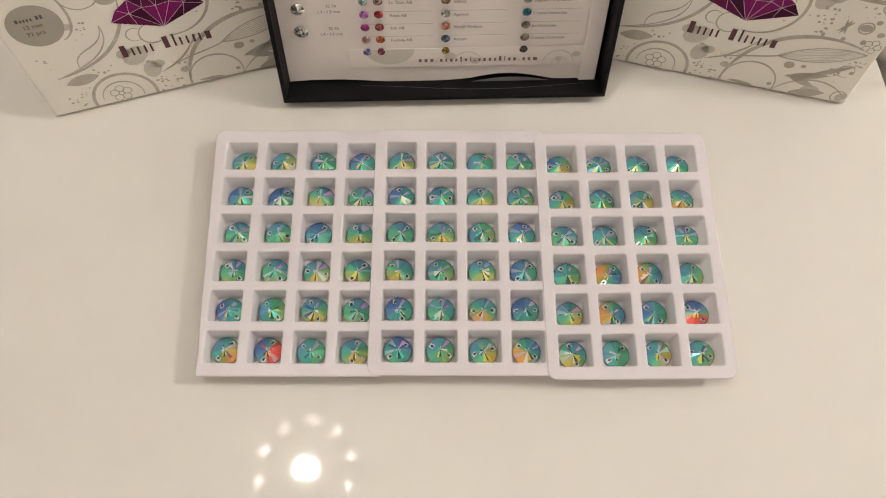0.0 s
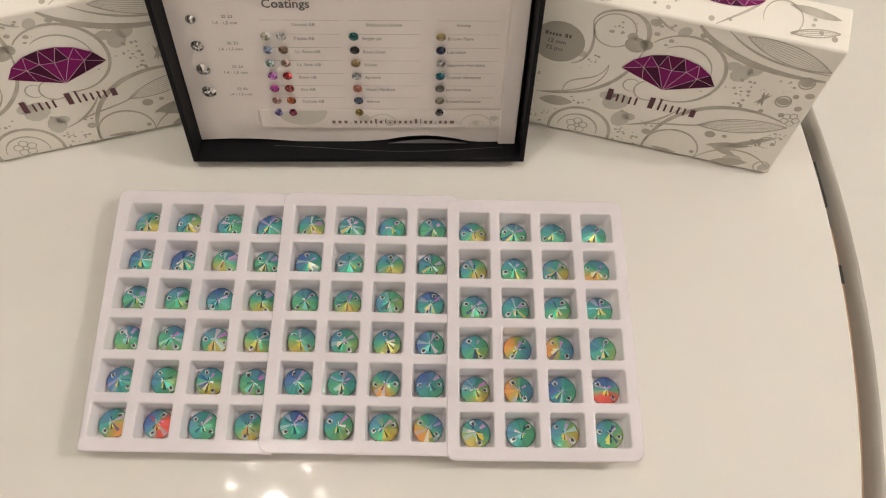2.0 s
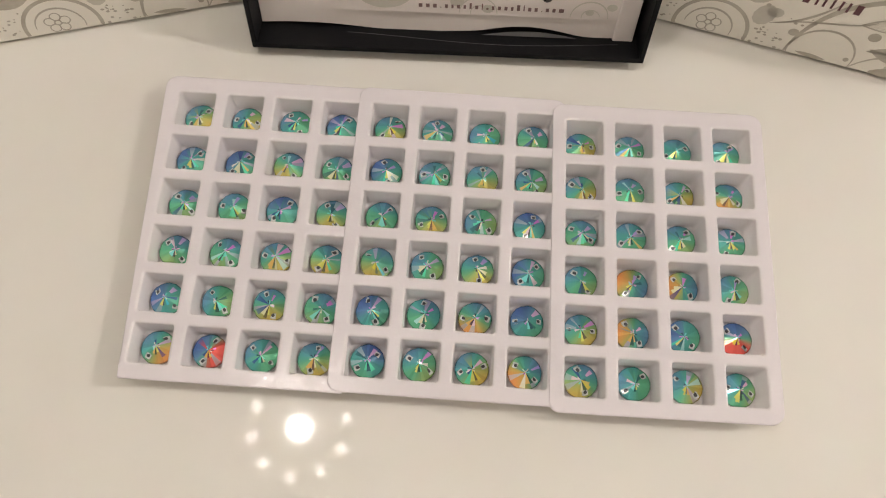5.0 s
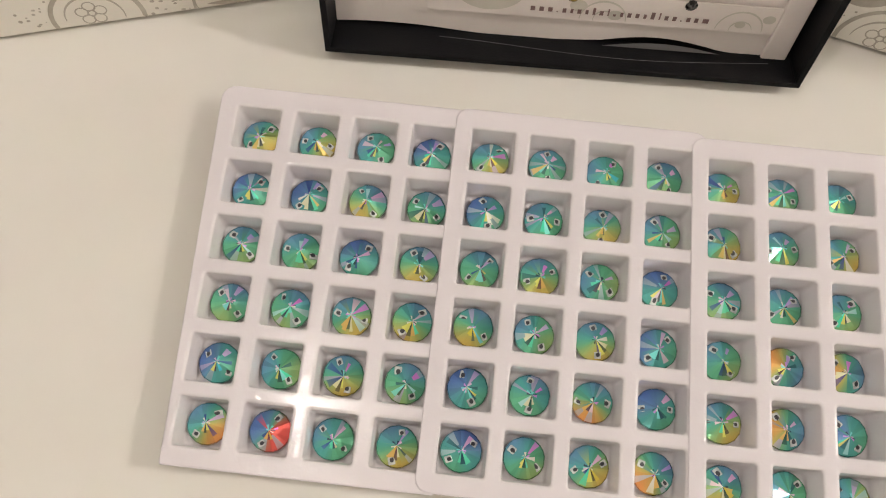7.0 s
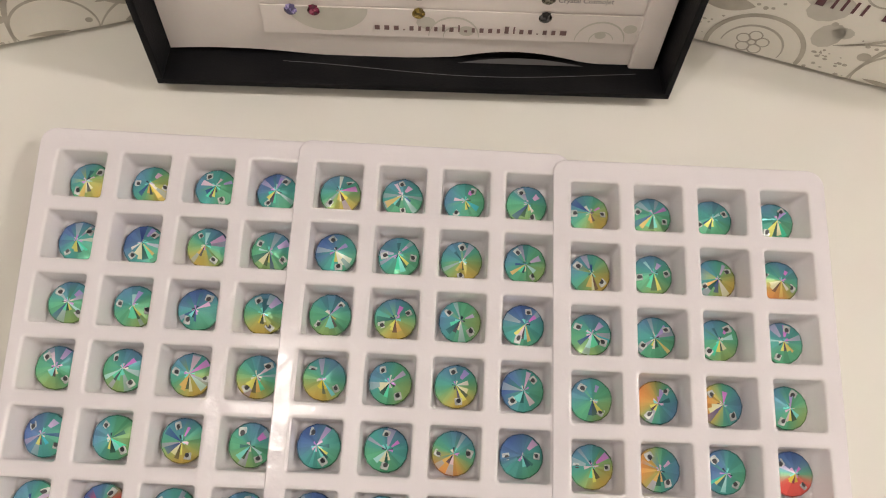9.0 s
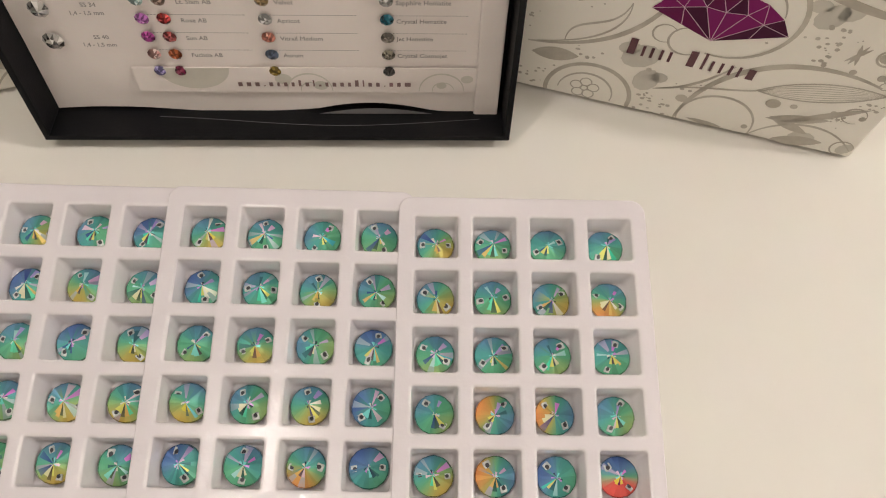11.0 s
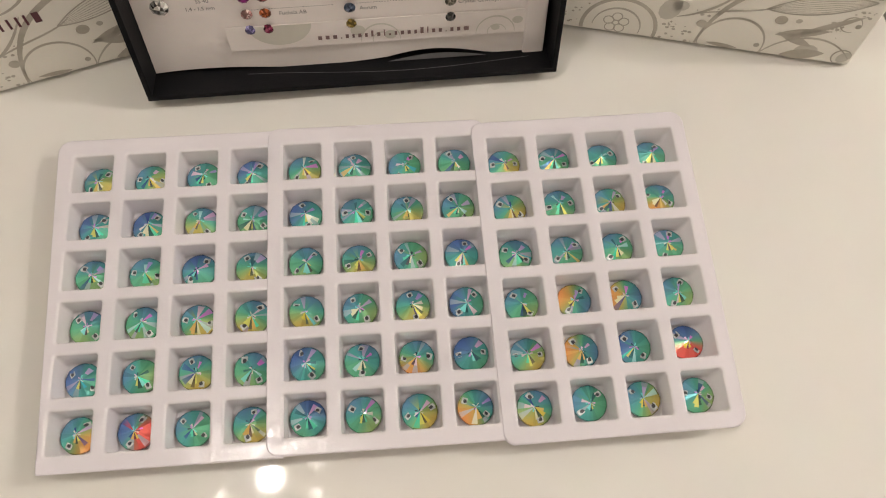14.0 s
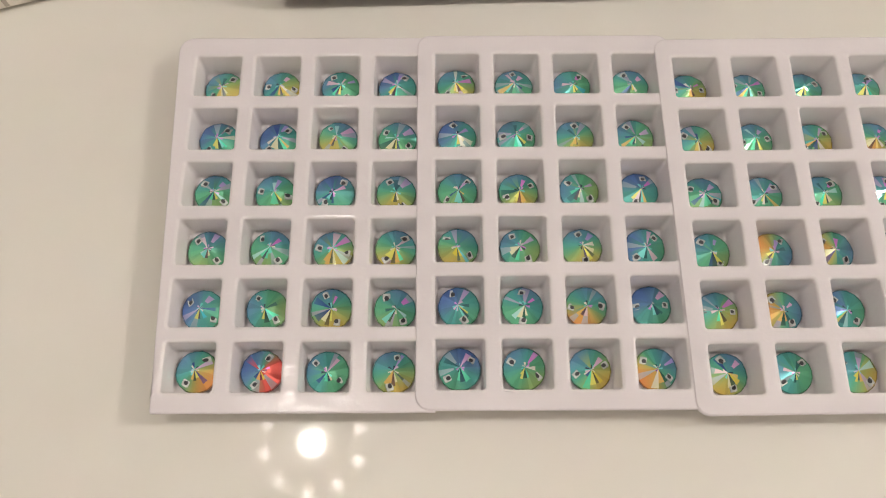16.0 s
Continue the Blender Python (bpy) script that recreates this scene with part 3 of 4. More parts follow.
def chart_gem(bm, x, y, r, z, rng):
    n = 10
    c = bm.verts.new((x + r * 0.1, y, z + r * 0.5))
    rim = [bm.verts.new((x + r * math.cos(2 * math.pi * i / n), y + r * math.sin(2 * math.pi * i / n), z)) for i in range(n)]
    tab = [bm.verts.new((x + r * 0.55 * math.cos(2 * math.pi * (i + 0.5) / n), y + r * 0.55 * math.sin(2 * math.pi * (i + 0.5) / n), z + r * 0.42)) for i in range(n)]
    for i in range(n):
        j = (i + 1) % n
        for f in (bm.faces.new((rim[i], rim[j], tab[i])), bm.faces.new((tab[i], rim[j], tab[j])), bm.faces.new((tab[i], tab[j], c))):
            f.material_index = rng.choice((0, 0, 1, 1, 2))


def build_chart():
    base = new("colour_chart")
    # the sheet lies on the lid's inner back; local x along the lid, y up the sheet, z towards the viewer
    base.matrix_basis = LID_POSE @ Matrix(((1, 0, 0, 0), (0, 0, -1, 0.0136), (0, 1, 0, 0.0), (0, 0, 0, 1)))
    tagged(base, "white printed colour chart in clear film with glued crystals", "chart")
    bm = bmesh.new()
    nx, ny = 46, 30
    x0, x1, y0, y1 = 0.0026, 0.1590, 0.0030, 0.1280
    grid = []
    for j in range(ny + 1):
        rowv = []
        for i in range(nx + 1):
            x, y = x0 + (x1 - x0) * i / nx, y0 + (y1 - y0) * j / ny
            z = 0.0004 + 0.0007 * max(0, noise.noise(Vector((x * 38, y * 30, 2)))) * (1 if y < 0.03 or x < 0.035 else 0.15)
            if j == 0:
                y += 0.0012 * math.sin(x * 70) + (0.0022 * math.sin(math.pi * (x - 0.098) / 0.042) if 0.098 < x < 0.140 else 0)
            rowv.append(bm.verts.new((x, y, z)))
        grid.append(rowv)
    for j in range(ny):
        for i in range(nx):
            bm.faces.new((grid[j][i], grid[j][i + 1], grid[j + 1][i + 1], grid[j + 1][i]))
    part("sheet", bm, M_PAPER, base, smooth=True)
    bm = bmesh.new()
    block(bm, (0.0352, 0.0125, 0.0012), (0.1590, 0.0240, 0.0016), 0.0001)
    part("footer_card", bm, M_PAPER, base, "paler printed strip along the bottom")
    bm = bmesh.new()
    pts = arc(0.0563, 0.0238, 0.0125, 180, 360, 0, 24)
    poly(bm, [(x, 0.0238 - (0.0238 - y) * 0.75) for x, y in pts], 0.00175)
    part("footer_disc", bm, M_PRINT_PALE, base)
    bm = bmesh.new()
    for x in (0.096, 0.143):
        ribbon(bm, arc(x, 0.0135, 0.008, 0, 180), 0.0007, 0.0018)
        ribbon(bm, arc(x, 0.0135, 0.0045, 10, 190, -0.3), 0.0005, 0.0018)
    for x, y, r in ((0.087, 0.019, 0.003), (0.1, 0.016, 0.0026), (0.143, 0.016, 0.0018), (0.152, 0.019, 0.0022)):
        disc(bm, x, y, r, r * 0.8, 0.00178)
    tagged(part("footer_print", bm, M_PRINT_PALE, base), kind="stuff")
    tall, low, dot = 1.15, 0.72, 0.2
    letter_bars("letter_bar", base, Matrix.Identity(4), M_WEB, 0.0708, 0.0157, 0.0026, [(0.6, low)] * 3 + [(0.2, dot)] + [(0.5, low), (0.35, low), (0.5, low), (0.4, low), (0.35, tall), (0.5, low), (0.2, tall), (0.35, 0.35)]
              + [(0.4, low), (0.5, low), (0.5, low), (0.4, low), (0.5, tall), (0.2, tall), (0.5, low), (0.5, low)] + [(0.2, dot)] + [(0.5, low), (0.5, low), (0.8, low)],
              z=0.0020, gap=0.56)
    # the white fold of paper along one side and the edges of the clear film
    bm = bmesh.new()
    block(bm, (0.1552, 0.0010, 0.0004), (0.1640, 0.1285, 0.0022), 0.0006)
    part("paper_fold", bm, M_PAPER, base, "white folded paper edge")
    bm = bmesh.new()
    ribbon(bm, [(0.040 + 0.0023 * i, 0.0) for i in range(52)], 0.00022, 0.0, taper=False)
    for v in bm.verts:
        v.co = Vector((v.co.x, 0.0026, 0.0062 + v.co.y + 0.0022 * math.sin((v.co.x - 0.07) * 42)))
    part("film_edge", bm, M_FILM, base, "thin bright edge of clear film")
    bm = bmesh.new()
    poly(bm, [(0.098, 0.0028)] + [(0.098 + 0.042 * k / 12, 0.0028 + 0.0028 * math.sin(math.pi * k / 12)) for k in range(1, 12)] + [(0.140, 0.0028)], 0.0026)
    part("film_gap", bm, M_SHADE, base, "dark grey bulge of film at the bottom")
    # printed words and rules
    lettering("heading", "Coatings", 0.0060, pose(0.0452, 0.0816, 0.0012), M_GREY_INK, base)
    names = (("Crystal AB", "Topaz AB", "Lt. Rose AB", "Lt. Siam AB", "Rose AB", "Sun AB", "Fuchsia AB"),
             ("Iridescent Green", "Bright Jet", "Rose Gold", "Velvet", "Apricot", "Vitrail Medium", "Aurum"),
             ("Honey", "Brown Flare", "Labrador", "Sapphire Hematite", "Crystal Hematite", "Jet Hematite", "Crystal Cosmojet"))
    for c, (x, col) in enumerate(zip((0.0572, 0.0885, 0.1275), names)):
        for r, word in enumerate(col):
            lettering("name", word, 0.0024, pose(x + (0.002 if c == 1 and r == 0 else 0) + (0.004 if c == 2 and r == 0 else 0), 0.0722 - 0.0073 * r, 0.0012), M_NAME_INK, base)
    bm = bmesh.new()
    for x, w in ((0.0435, 0.036), (0.0830, 0.032), (0.1230, 0.029)):
        for r in range(7):
            y = 0.0752 - 0.0073 * r
            for k in range(int(w / 0.0011)):
                poly(bm, [(x + k * 0.0011, y), (x + k * 0.0011 + 0.0007, y), (x + k * 0.0011 + 0.0007, y + 0.00018), (x + k * 0.0011, y + 0.00018)], 0.0012)
    part("dotted_rules", bm, M_GREY_INK, base)
    for r, (y, size) in enumerate(zip((0.0755, 0.0615, 0.0483, 0.0353), ("SS 20", "SS 30", "SS 34", "SS 40"))):
        lettering("size_name", size, 0.0023, pose(0.0268, y + 0.0010, 0.0016), M_NAME_INK, base)
        lettering("size_range", "1,4 - 1,5 mm", 0.0022, pose(0.0222, y - 0.0022, 0.0016), M_NAME_INK, base)
    # glued crystals
    rng = random.Random(5)
    cols = {0.0448: ((0.75, 0.68, 0.5), (0.35, 0.42, 0.55), (0.5, 0.68, 0.66), (0.62, 0.2, 0.62), (0.5, 0.06, 0.35), (0.8, 0.42, 0.38), (0.35, 0.3, 0.65)),
            0.0519: ((0.6, 0.58, 0.54), (0.25, 0.15, 0.1), (0.4, 0.27, 0.22), (0.55, 0.03, 0.03), (0.35, 0.05, 0.05), (0.55, 0.13, 0.03), (0.25, 0.02, 0.07)),
            0.0847: ((0.01, 0.13, 0.12), (0.02, 0.018, 0.016), (0.36, 0.24, 0.1), (0.6, 0.6, 0.58), (0.75, 0.28, 0.2), (0.1, 0.13, 0.2), (0.38, 0.26, 0.05)),
            0.1245: ((0.38, 0.28, 0.12), (0.01, 0.014, 0.06), (0.6, 0.58, 0.54), (0.0, 0.12, 0.17), (0.3, 0.26, 0.22), (0.32, 0.29, 0.22), (0.02, 0.016, 0.014))}
    for x, tones in cols.items():
        for r, tone in enumerate(tones):
            bm = bmesh.new()
            chart_gem(bm, 0, 0, 0.00235, 0, rng)
            # mid, shaded and lit copies of one glass: facet glitter put into colour
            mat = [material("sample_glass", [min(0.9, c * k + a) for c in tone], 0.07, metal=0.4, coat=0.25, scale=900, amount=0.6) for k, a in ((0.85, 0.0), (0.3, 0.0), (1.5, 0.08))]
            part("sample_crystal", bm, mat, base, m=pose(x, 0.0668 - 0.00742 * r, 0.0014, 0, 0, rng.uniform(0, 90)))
    # clear glass in the same mid, shaded and lit tones
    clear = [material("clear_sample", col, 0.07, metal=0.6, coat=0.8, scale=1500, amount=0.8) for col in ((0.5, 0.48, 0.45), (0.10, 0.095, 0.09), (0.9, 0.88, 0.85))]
    for y, r in zip((0.0755, 0.0615, 0.0483, 0.0353), (0.0024, 0.0030, 0.0034, 0.0036)):
        bm = bmesh.new()
        chart_gem(bm, 0, 0, r, 0, rng)
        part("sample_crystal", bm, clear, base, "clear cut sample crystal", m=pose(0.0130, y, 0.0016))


# ---------------------------------------------------------------- printed cartons
BOX_W, BOX_H, BOX_T, BOX_LEAN = 0.1384, 0.0870, 0.0215, 8.0


def emblem(base, m):
    """The faceted fan-shaped emblem in plum tones with pale lines."""
    outline = [(-0.0221, -0.0023), (-0.0178, 0.0042), (-0.0110, 0.0088), (-0.0036, 0.0108), (0.0040, 0.0108), (0.0114, 0.0087), (0.0180, 0.0041), (0.0221, -0.0023),
               (0.0110, -0.0067), (0.0, -0.0110), (-0.0110, -0.0067)]
    inner = [(-0.0125, 0.0008), (-0.0060, 0.0028), (0.0004, 0.0022), (0.0070, 0.0030), (0.0130, 0.0004)]
    tris = [(0, 1, "a"), (1, 2, "a"), (2, "b", "a"), (2, 3, "b"), (3, "c", "b"), (3, 4, "c"), (4, "d", "c"), (4, 5, "d"), (5, "e", "d"), (5, 6, "e"), (6, 7, "e"),
            (7, 8, "e"), (8, 9, "e"), (9, "d", "e"), (9, "c", "d"), (9, "b", "c"), (9, "a", "b"), (9, 10, "a"), (10, 0, "a")]

    def at(k):
        return inner["abcde".index(k)] if isinstance(k, str) else outline[k]
    rng = random.Random(3)
    lines = set()
    badge = new("emblem")
    badge.parent, badge.matrix_basis = base, m
    tagged(badge, "plum faceted fan-shaped emblem")
    for tri in tris:
        pts = [at(k) for k in tri]
        area = sum(pts[i][0] * pts[(i + 1) % 3][1] - pts[(i + 1) % 3][0] * pts[i][1] for i in range(3))
        bm = bmesh.new()
        poly(bm, pts if area > 0 else pts[::-1])
        part("facet", bm, rng.choice((M_PLUM, M_PLUM_MID, M_PLUM_MID, M_PLUM_DEEP)), badge)
        for i in range(3):
            lines.add(tuple(sorted((pts[i], pts[(i + 1) % 3]))))
    edge = {tuple(sorted((outline[i], outline[(i + 1) % 11]))) for i in range(11)}
    bm = bmesh.new()
    for a, b in sorted(lines - edge):
        ribbon(bm, [a, ((a[0] + b[0]) / 2, (a[1] + b[1]) / 2), b], 0.00024, 0.00008, 0, taper=False)
    tagged(part("line_work", bm, M_LINE, badge, "pale pink facet lines"), kind="stuff")


def leaf(bm, a, b, bulge, z, index=0, veins=0):
    """A leaf from a to b."""
    dx, dy = b[0] - a[0], b[1] - a[1]
    nx, ny = -dy * bulge, dx * bulge
    up = bez(a, (a[0] + dx * 0.3 + nx, a[1] + dy * 0.3 + ny), (a[0] + dx * 0.7 + nx, a[1] + dy * 0.7 + ny), b, 14)
    dn = bez(b, (a[0] + dx * 0.7 - nx, a[1] + dy * 0.7 - ny), (a[0] + dx * 0.3 - nx, a[1] + dy * 0.3 - ny), a, 14)
    if veins:
        ribbon(bm, up, 0.0006, z, index, False)
        ribbon(bm, dn, 0.0006, z, index, False)
        for k in range(1, veins + 1):
            q = -1 + 2 * k / (veins + 1)
            ribbon(bm, bez(a, (a[0] + dx * 0.3 + nx * q, a[1] + dy * 0.3 + ny * q), (a[0] + dx * 0.7 + nx * q, a[1] + dy * 0.7 + ny * q), b, 12), 0.00025, z, index)
    else:
        poly(bm, (up + dn[1:-1])[::-1] if bulge > 0 else up + dn[1:-1], z, index)


def stroke(bm, pts, width, z, taper=True):
    keep = [(min(max(x, 0.0012), BOX_W - 0.0012), min(max(y, 0.0026), BOX_H - 0.0012)) for x, y in pts]
    ribbon(bm, [p for i, p in enumerate(keep) if i == 0 or p != keep[i - 1]], width * 1.4, z, 0, taper)


def carton_print(base, m, height, seed, emblem_y):
    rng = random.Random(seed)
    w = BOX_W
    bm = bmesh.new()
    z = 0.00012
    # rings round the emblem and the vine that leads into them
    stroke(bm, arc(0.0745, 0.0583, 0.0205, 140, -100), 0.0012, z)
    stroke(bm, arc(0.0735, 0.0585, 0.0138, 125, 5, 0.1), 0.0007, z)
    stroke(bm, arc(0.0640, 0.0415, 0.0062, 80, 330), 0.0006, z)
    stroke(bm, arc(0.0560, 0.0430, 0.0040, 40, 300), 0.0005, z)
    stroke(bm, bez((0.0470, 0.0850), (0.0545, 0.0830), (0.0575, 0.0750), (0.0555, 0.0640), 20), 0.0016, z)
    stroke(bm, bez((0.0555, 0.0640), (0.0530, 0.0450), (0.0400, 0.0290), (0.0120, 0.0262), 26), 0.0014, z)
    # ring beside the sticker, with its small heart
    stroke(bm, arc(0.0405, 0.0735, 0.0095, 0, 350), 0.0005, z, taper=False)
    stroke(bm, bez((0.0253, 0.0491), (0.0330, 0.0520), (0.0345, 0.0640), (0.0300, 0.0760), 22), 0.0010, z)
    stroke(bm, bez((0.0300, 0.0760), (0.0310, 0.0850), (0.0430, 0.0870), (0.0500, 0.0840), 18), 0.0009, z)
    disc(bm, 0.0392, 0.0728, 0.0013, 0.0009, z)
    # hollow leaf over the flower
    stroke(bm, bez((0.0245, 0.0300), (0.0240, 0.0440), (0.0405, 0.0370), (0.0426, 0.0530), 22), 0.0007, z)
    stroke(bm, bez((0.0150, 0.0270), (0.0330, 0.0310), (0.0445, 0.0400), (0.0426, 0.0530), 22), 0.0006, z)
    leaf(bm, (0.0310, 0.0232), (0.0140, 0.0212), 0.26, z)
    # flower in two rings
    stroke(bm, arc(0.0378, 0.0050, 0.0158, -15, 190), 0.0012, z, taper=False)
    stroke(bm, arc(0.0368, 0.0055, 0.0102, -12, 180), 0.0007, z)
    for k in range(5):
        stroke(bm, arc(0.0363 + 0.0034 * math.cos(k * 1.257 + 0.3), 0.0076 + 0.0034 * math.sin(k * 1.257 + 0.3), 0.0021, 0, 360), 0.00035, z, taper=False)
    stroke(bm, arc(0.0363, 0.0076, 0.0013, 0, 360), 0.0004, z, taper=False)
    # long wave, hatched leaf and the ring under it
    stroke(bm, bez((0.0715, 0.0020), (0.0740, 0.0330), (0.1000, 0.0500), (0.1300, 0.0395), 34), 0.0018, z)
    stroke(bm, bez((0.0610, 0.0160), (0.0700, 0.0190), (0.0760, 0.0240), (0.0830, 0.0350), 18), 0.0009, z)
    stroke(bm, bez((0.0600, 0.0155), (0.0780, 0.0245), (0.0900, 0.0220), (0.0990, 0.0290), 20), 0.0007, z)
    leaf(bm, (0.0937, 0.0262), (0.1335, 0.0366), 0.15, z, veins=7)
    stroke(bm, arc(0.0860, 0.0055, 0.0138, 195, -20), 0.0008, z)
    stroke(bm, bez((0.0990, 0.0010), (0.1060, 0.0150), (0.1240, 0.0200), (0.1365, 0.0055), 24), 0.0008, z)
    leaf(bm, (0.1020, 0.0135), (0.1230, 0.0190), 0.14, z)
    leaf(bm, (0.1030, 0.0150), (0.1190, 0.0095), 0.16, z)
    leaf(bm, (0.1080, 0.0130), (0.1330, 0.0290), 0.07, z)
    leaf(bm, (0.0900, 0.0030), (0.0760, 0.0040), 0.10, z)
    leaf(bm, (0.1080, 0.0028), (0.1260, 0.0068), 0.20, z)
    # leaf that crosses the upper corner
    stroke(bm, bez((0.0750, 0.0860), (0.0860, 0.0740), (0.1080, 0.0660), (0.1370, 0.0690), 28), 0.0024, z)
    stroke(bm, bez((0.0880, 0.0860), (0.1000, 0.0760), (0.1150, 0.0720), (0.1370, 0.0730), 24), 0.0009, z)
    leaf(bm, (0.0960, 0.0850), (0.1370, 0.0745), 0.15, z, veins=7)
    stroke(bm, bez((0.0560, 0.0860), (0.0600, 0.0830), (0.0620, 0.0810), (0.0660, 0.0800), 12), 0.0008, z)
    # dark blots and single dots
    for x, y, r, q in ((0.0516, 0.0678, 0.0052, 0.85), (0.0560, 0.0690, 0.0030, 1.0), (0.0490, 0.0720, 0.0024, 1.0), (0.0566, 0.0825, 0.0026, 0.8), (0.0588, 0.0764, 0.0014, 0.8), (0.0659, 0.0742, 0.0013, 0.8),
                       (0.0783, 0.0807, 0.0016, 0.9), (0.0712, 0.0138, 0.0022, 0.9), (0.1015, 0.0215, 0.0026, 0.9), (0.1085, 0.0222, 0.0013, 0.9), (0.0972, 0.0062, 0.0012, 1), (0.1276, 0.0440, 0.0015, 1),
                       (0.1330, 0.0500, 0.0017, 1), (0.1345, 0.0590, 0.0022, 0.8), (0.1290, 0.0570, 0.0014, 1), (0.1180, 0.0440, 0.0012, 1), (0.0560, 0.0245, 0.0010, 1), (0.1320, 0.0235, 0.0012, 1)):
        disc(bm, x, y, r, r * q, z)
    for x, y, r in ((0.0516, 0.0301, 0.0072), (0.0470, 0.0330, 0.0040), (0.0565, 0.0190, 0.0060), (0.0600, 0.0215, 0.0036), (0.1012, 0.0640, 0.0058), (0.1060, 0.0670, 0.0042), (0.0965, 0.0672, 0.0036),
                    (0.1345, 0.0060, 0.0034), (0.1180, 0.0020, 0.0050), (0.0700, 0.0805, 0.0034), (0.0290, 0.0560, 0.0026)):
        blot = bmesh.new()
        disc(blot, x, max(y, r * 0.75 + 0.003), r, r * 0.75, z - 0.00004, n=11, turn=rng.uniform(0, 2))
        part("blot", blot, M_PRINT_PALE, base, "pale grey printed blot", m=m)
    for cx, cy, sp, k in ((0.0352, 0.0528, 0.006, 9), (0.0342, 0.0263, 0.006, 6), (0.0640, 0.0060, 0.008, 14), (0.0590, 0.0100, 0.005, 8), (0.1044, 0.0493, 0.007, 16), (0.1087, 0.0575, 0.006, 12), (0.0456, 0.0781, 0.005, 7),
                          (0.0623, 0.0790, 0.006, 8), (0.0720, 0.0180, 0.005, 7), (0.1250, 0.0190, 0.006, 10), (0.1310, 0.0290, 0.005, 9), (0.0180, 0.0120, 0.007, 13), (0.0120, 0.0400, 0.005, 6), (0.0860, 0.0520, 0.003, 4),
                          (0.1210, 0.0620, 0.006, 9)):
        for _ in range(k):
            r = rng.uniform(0.00025, 0.00095)
            disc(bm, min(max(cx + rng.gauss(0, sp * 0.5), 0.001), w - 0.001), min(max(cy + rng.gauss(0, sp * 0.5), 0.003), height - 0.001), r, r * rng.uniform(0.6, 1), z, n=8)
    # dragonfly, small flower and round fruits
    for a in (1.3, 1.8, 0.9):
        leaf(bm, (0.1159 - 0.0048 * math.cos(a), 0.0515 - 0.0048 * math.sin(a)), (0.1159 + 0.0048 * math.cos(a), 0.0515 + 0.0048 * math.sin(a)), 0.10, z)
    for k in range(5):
        stroke(bm, arc(0.1325 + 0.0026 * math.cos(k * 1.257), 0.0423 + 0.0026 * math.sin(k * 1.257), 0.0017, 0, 360), 0.0003, z, taper=False)
    for x, y in ((0.1250, 0.0526), (0.1300, 0.0660)):
        disc(bm, x, y, 0.0030, 0.0023, z - 0.00003, n=16)
        stroke(bm, arc(x, y, 0.0034, 0, 360), 0.0006, z, taper=False)
    stroke(bm, arc(0.1290, 0.0240, 0.0040, 0, 300), 0.0005, z)
    stroke(bm, arc(0.1335, 0.0060, 0.0040, 0, 300), 0.0005, z)
    tagged(part("scroll_print", bm, M_PRINT, base, "taupe printed scrolls, leaves and dots", m=m), kind="stuff")
    if emblem_y:
        emblem(base, m @ pose(0.0707, emblem_y, 0.0003))


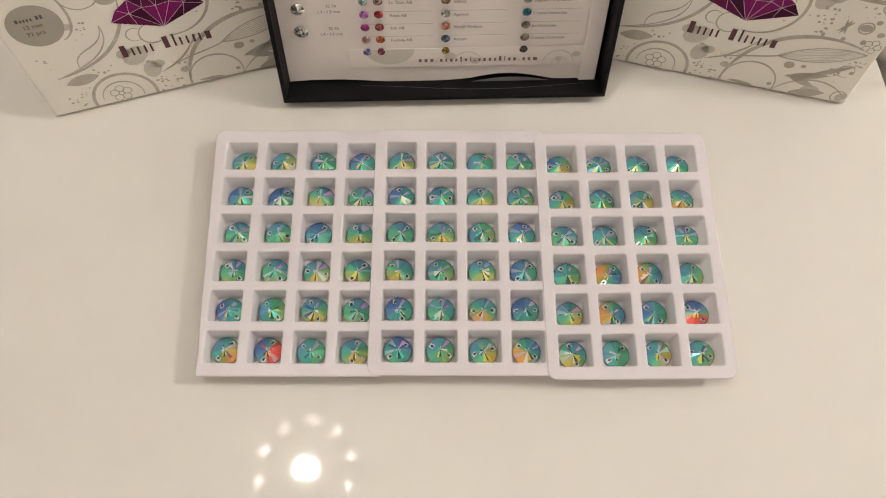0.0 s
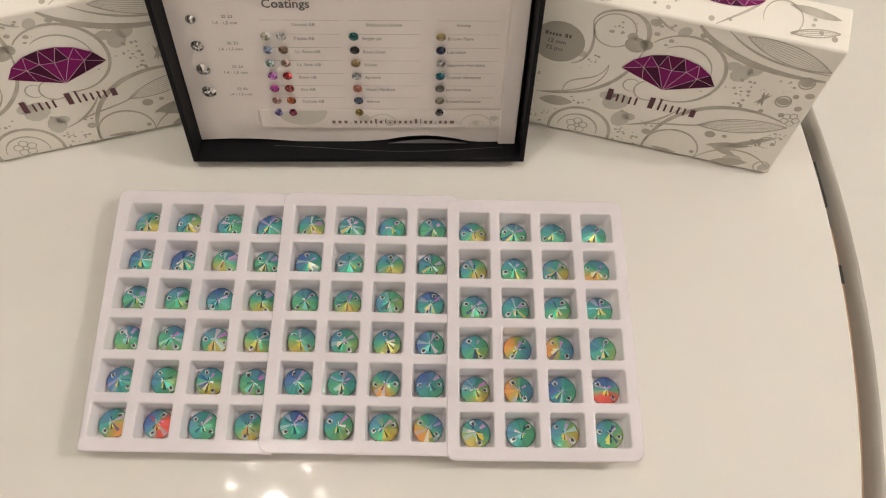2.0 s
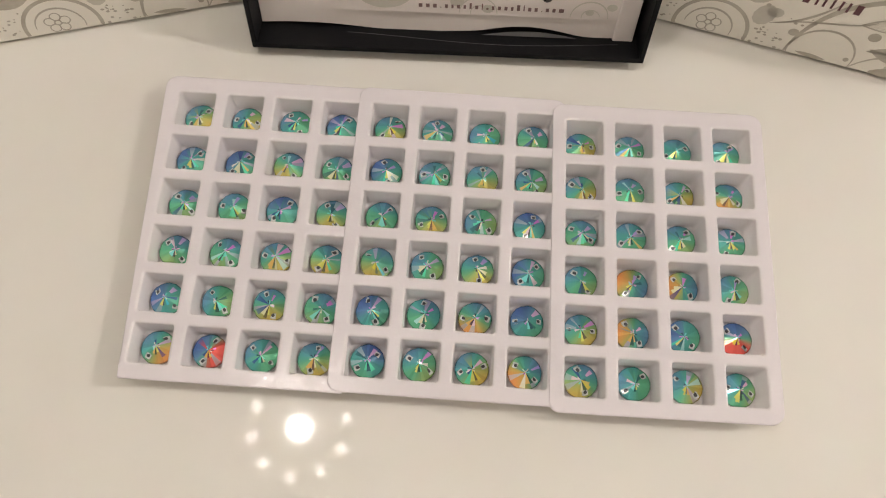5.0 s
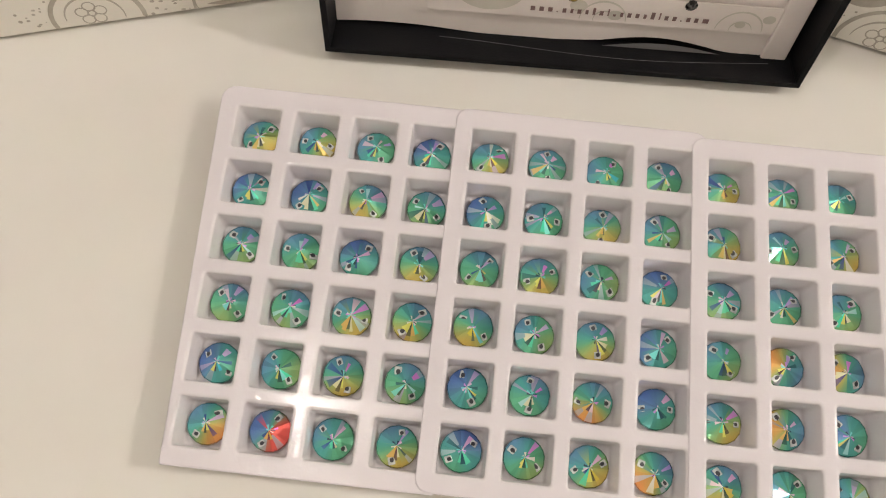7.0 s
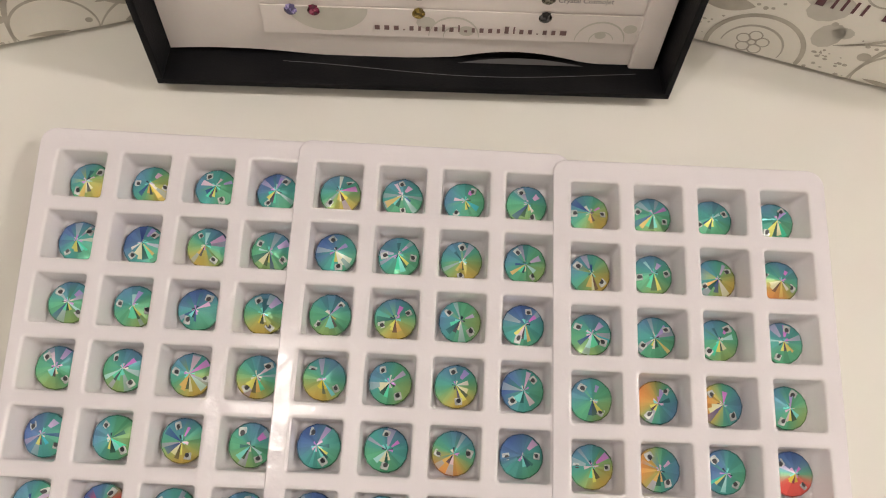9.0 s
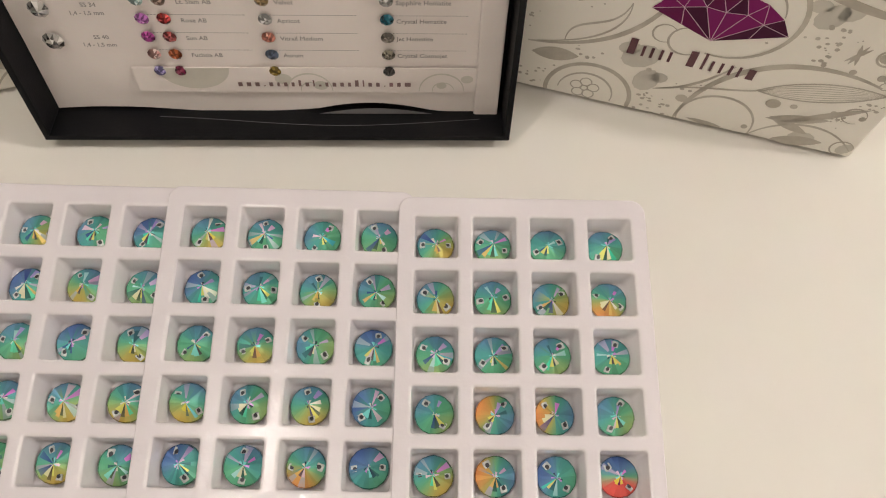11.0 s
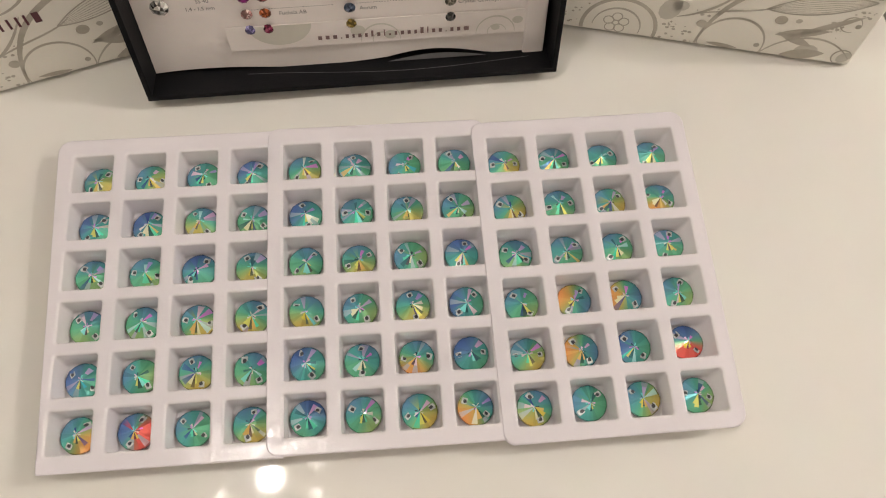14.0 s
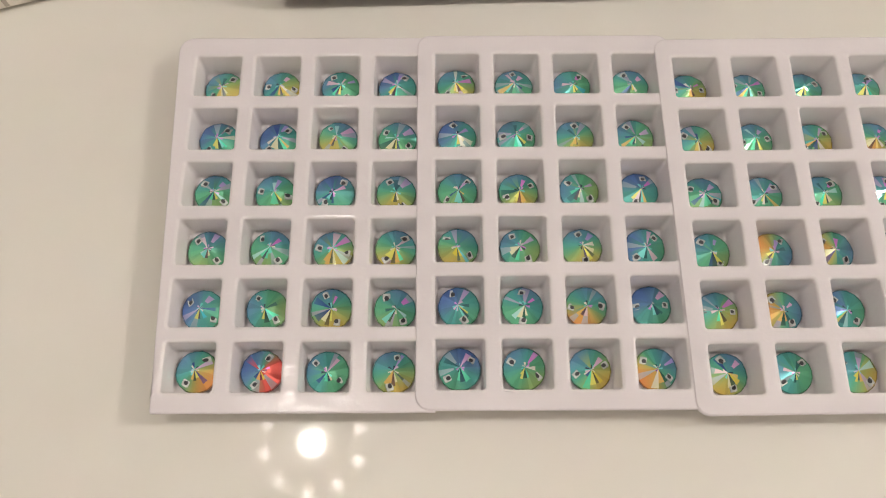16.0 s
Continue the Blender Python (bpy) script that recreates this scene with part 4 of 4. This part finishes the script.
def build_carton(x, y, turn, label):
    base = new("carton")
    base.matrix_basis = pose(x, y, TABLE_Z, 0, 0, turn)
    tagged(base, label, "box", group="printed cartons")
    lean = pose(0, 0, 0, -BOX_LEAN, 0, 0)
    s, c = math.sin(radians(BOX_LEAN)), math.cos(radians(BOX_LEAN))
    bm = bmesh.new()
    prof = [(0.0016 * s / c, 0.0016), (BOX_H * s, BOX_H * c), (BOX_H * s + BOX_T, BOX_H * c + 0.004), (BOX_T + 0.004, 0.0), (0.0045, 0.0)]
    ends = [[bm.verts.new((u, p, q)) for p, q in prof] for u in (0.0, BOX_W)]
    for k in range(5):
        bm.faces.new((ends[0][k], ends[0][(k + 1) % 5], ends[1][(k + 1) % 5], ends[1][k]))
    bm.faces.new(ends[0][::-1])
    bm.faces.new(ends[1])
    bmesh.ops.recalc_face_normals(bm, faces=bm.faces)
    bmesh.ops.bevel(bm, geom=list(bm.edges), offset=0.0012, segments=3, profile=0.5, affect="EDGES")
    part("shell", bm, M_CARTON, base)
    # local print plane: x along the face, y up the face, z out of it
    face = lean @ Matrix(((1, 0, 0, 0), (0, 0, -1, 0), (0, 1, 0, 0), (0, 0, 0, 1)))
    carton_print(base, face, BOX_H, 7, 0.0552)
    top = pose(0.003, BOX_H * s, BOX_H * c, math.degrees(math.atan2(0.004, BOX_T)), 0, 0)
    bm = bmesh.new()
    rng = random.Random(9)
    ribbon(bm, bez((0.078, 0.001), (0.090, 0.010), (0.098, 0.015), (0.098, 0.0205)), 0.0012, 0.00012)
    ribbon(bm, bez((0.030, 0.001), (0.040, 0.016), (0.052, 0.018), (0.066, 0.0205)), 0.0012, 0.00012)
    ribbon(bm, arc(0.028, 0.010, 0.009, 0, 300), 0.0006, 0.00012)
    ribbon(bm, arc(0.106, 0.0105, 0.0085, -60, 200), 0.0007, 0.00012)
    leaf(bm, (0.108, 0.0175), (0.131, 0.0145), 0.12, 0.00012)
    leaf(bm, (0.110, 0.004), (0.131, 0.008), 0.12, 0.00012, veins=3)
    for _ in range(34):
        r = rng.uniform(0.0004, 0.0014)
        disc(bm, rng.uniform(0.004, 0.129), rng.uniform(0.003, 0.019), r, r, 0.00012, n=10)
    tagged(part("top_print", bm, M_PRINT, base, m=top), kind="stuff")
    emblem(base, top @ pose(0.080, 0.0157, 0.0003, 0, 0, 180) @ Matrix.Diagonal((0.8, 0.42, 1, 1)))
    # wordmark as plain bars
    cap, low, tall = 1.0, 0.66, 1.05
    letter_bars("letter_bar", base, face, M_INK, 0.0462, 0.0305, 0.0076, [(0.34, cap, 0.3), (0.13, low, 0.26), (0.13, low, 0.3), (0.13, low, 0.26), (0.13, low, 0.75), (0.34, cap, 0.3), (0.13, tall, 0.26), (0.13, low, 0.3), (0.13, low, 0.3), (0.13, low, 0.26), (0.13, low, 0.3), (0.34, low)], z=0.0003, gap=0.40)
    bm = bmesh.new()
    disc(bm, 0.0170, 0.0605, 0.0122, 0.0122, 0.0003, n=40)
    part("sticker", bm, M_DISC, base, "round grey product sticker", m=face)
    letter_bars("sticker_bar", base, face, M_GREY_INK, 0.0100, 0.0640, 0.0022, [(0.6, 1.0), (0.45, 0.7), (0.45, 0.7), (0.45, 0.7), (0.45, 0.7), (0.3, 0), (0.6, 1), (0.5, 1)], z=0.00045, gap=0.25)
    lettering("size_text", "12 mm", 0.0032, face @ pose(0.0115, 0.0597, 0.00045), M_GREY_INK, base)
    lettering("count_text", "72 pcs", 0.0032, face @ pose(0.0115, 0.0555, 0.00045), M_GREY_INK, base)


# ---------------------------------------------------------------- the place
build_room()
build_table()
build_chandelier()
build_fill_lamp()
build_tray(-0.1203, 0.0523, 0.0, 0.0092, 0.0039, (0.004, 0.005, 0.0006, 0.0006), "milky white plastic tray with a cut edge, full of crystals")
build_tray(-0.0408, 0.0528, 0.0, 0.0096, 0.0, (0.005, 0.004, 0.004, 0.004), "milky white plastic tray lapped between two others, full of crystals")
build_tray(0.0388, 0.0509, 0.6, 0.0100, 0.0, (0.005, 0.004, 0.004, 0.005), "milky white plastic tray lapped on its neighbour, full of crystals")
build_crystals()
build_lid()
build_chart()
build_carton(0.0672, 0.1108, -12.7, "cream carton printed with taupe scrolls and plum emblem")
build_carton(-0.2117, 0.0700, 16.4, "cream carton printed with taupe scrolls and plum emblem, beside the lid")
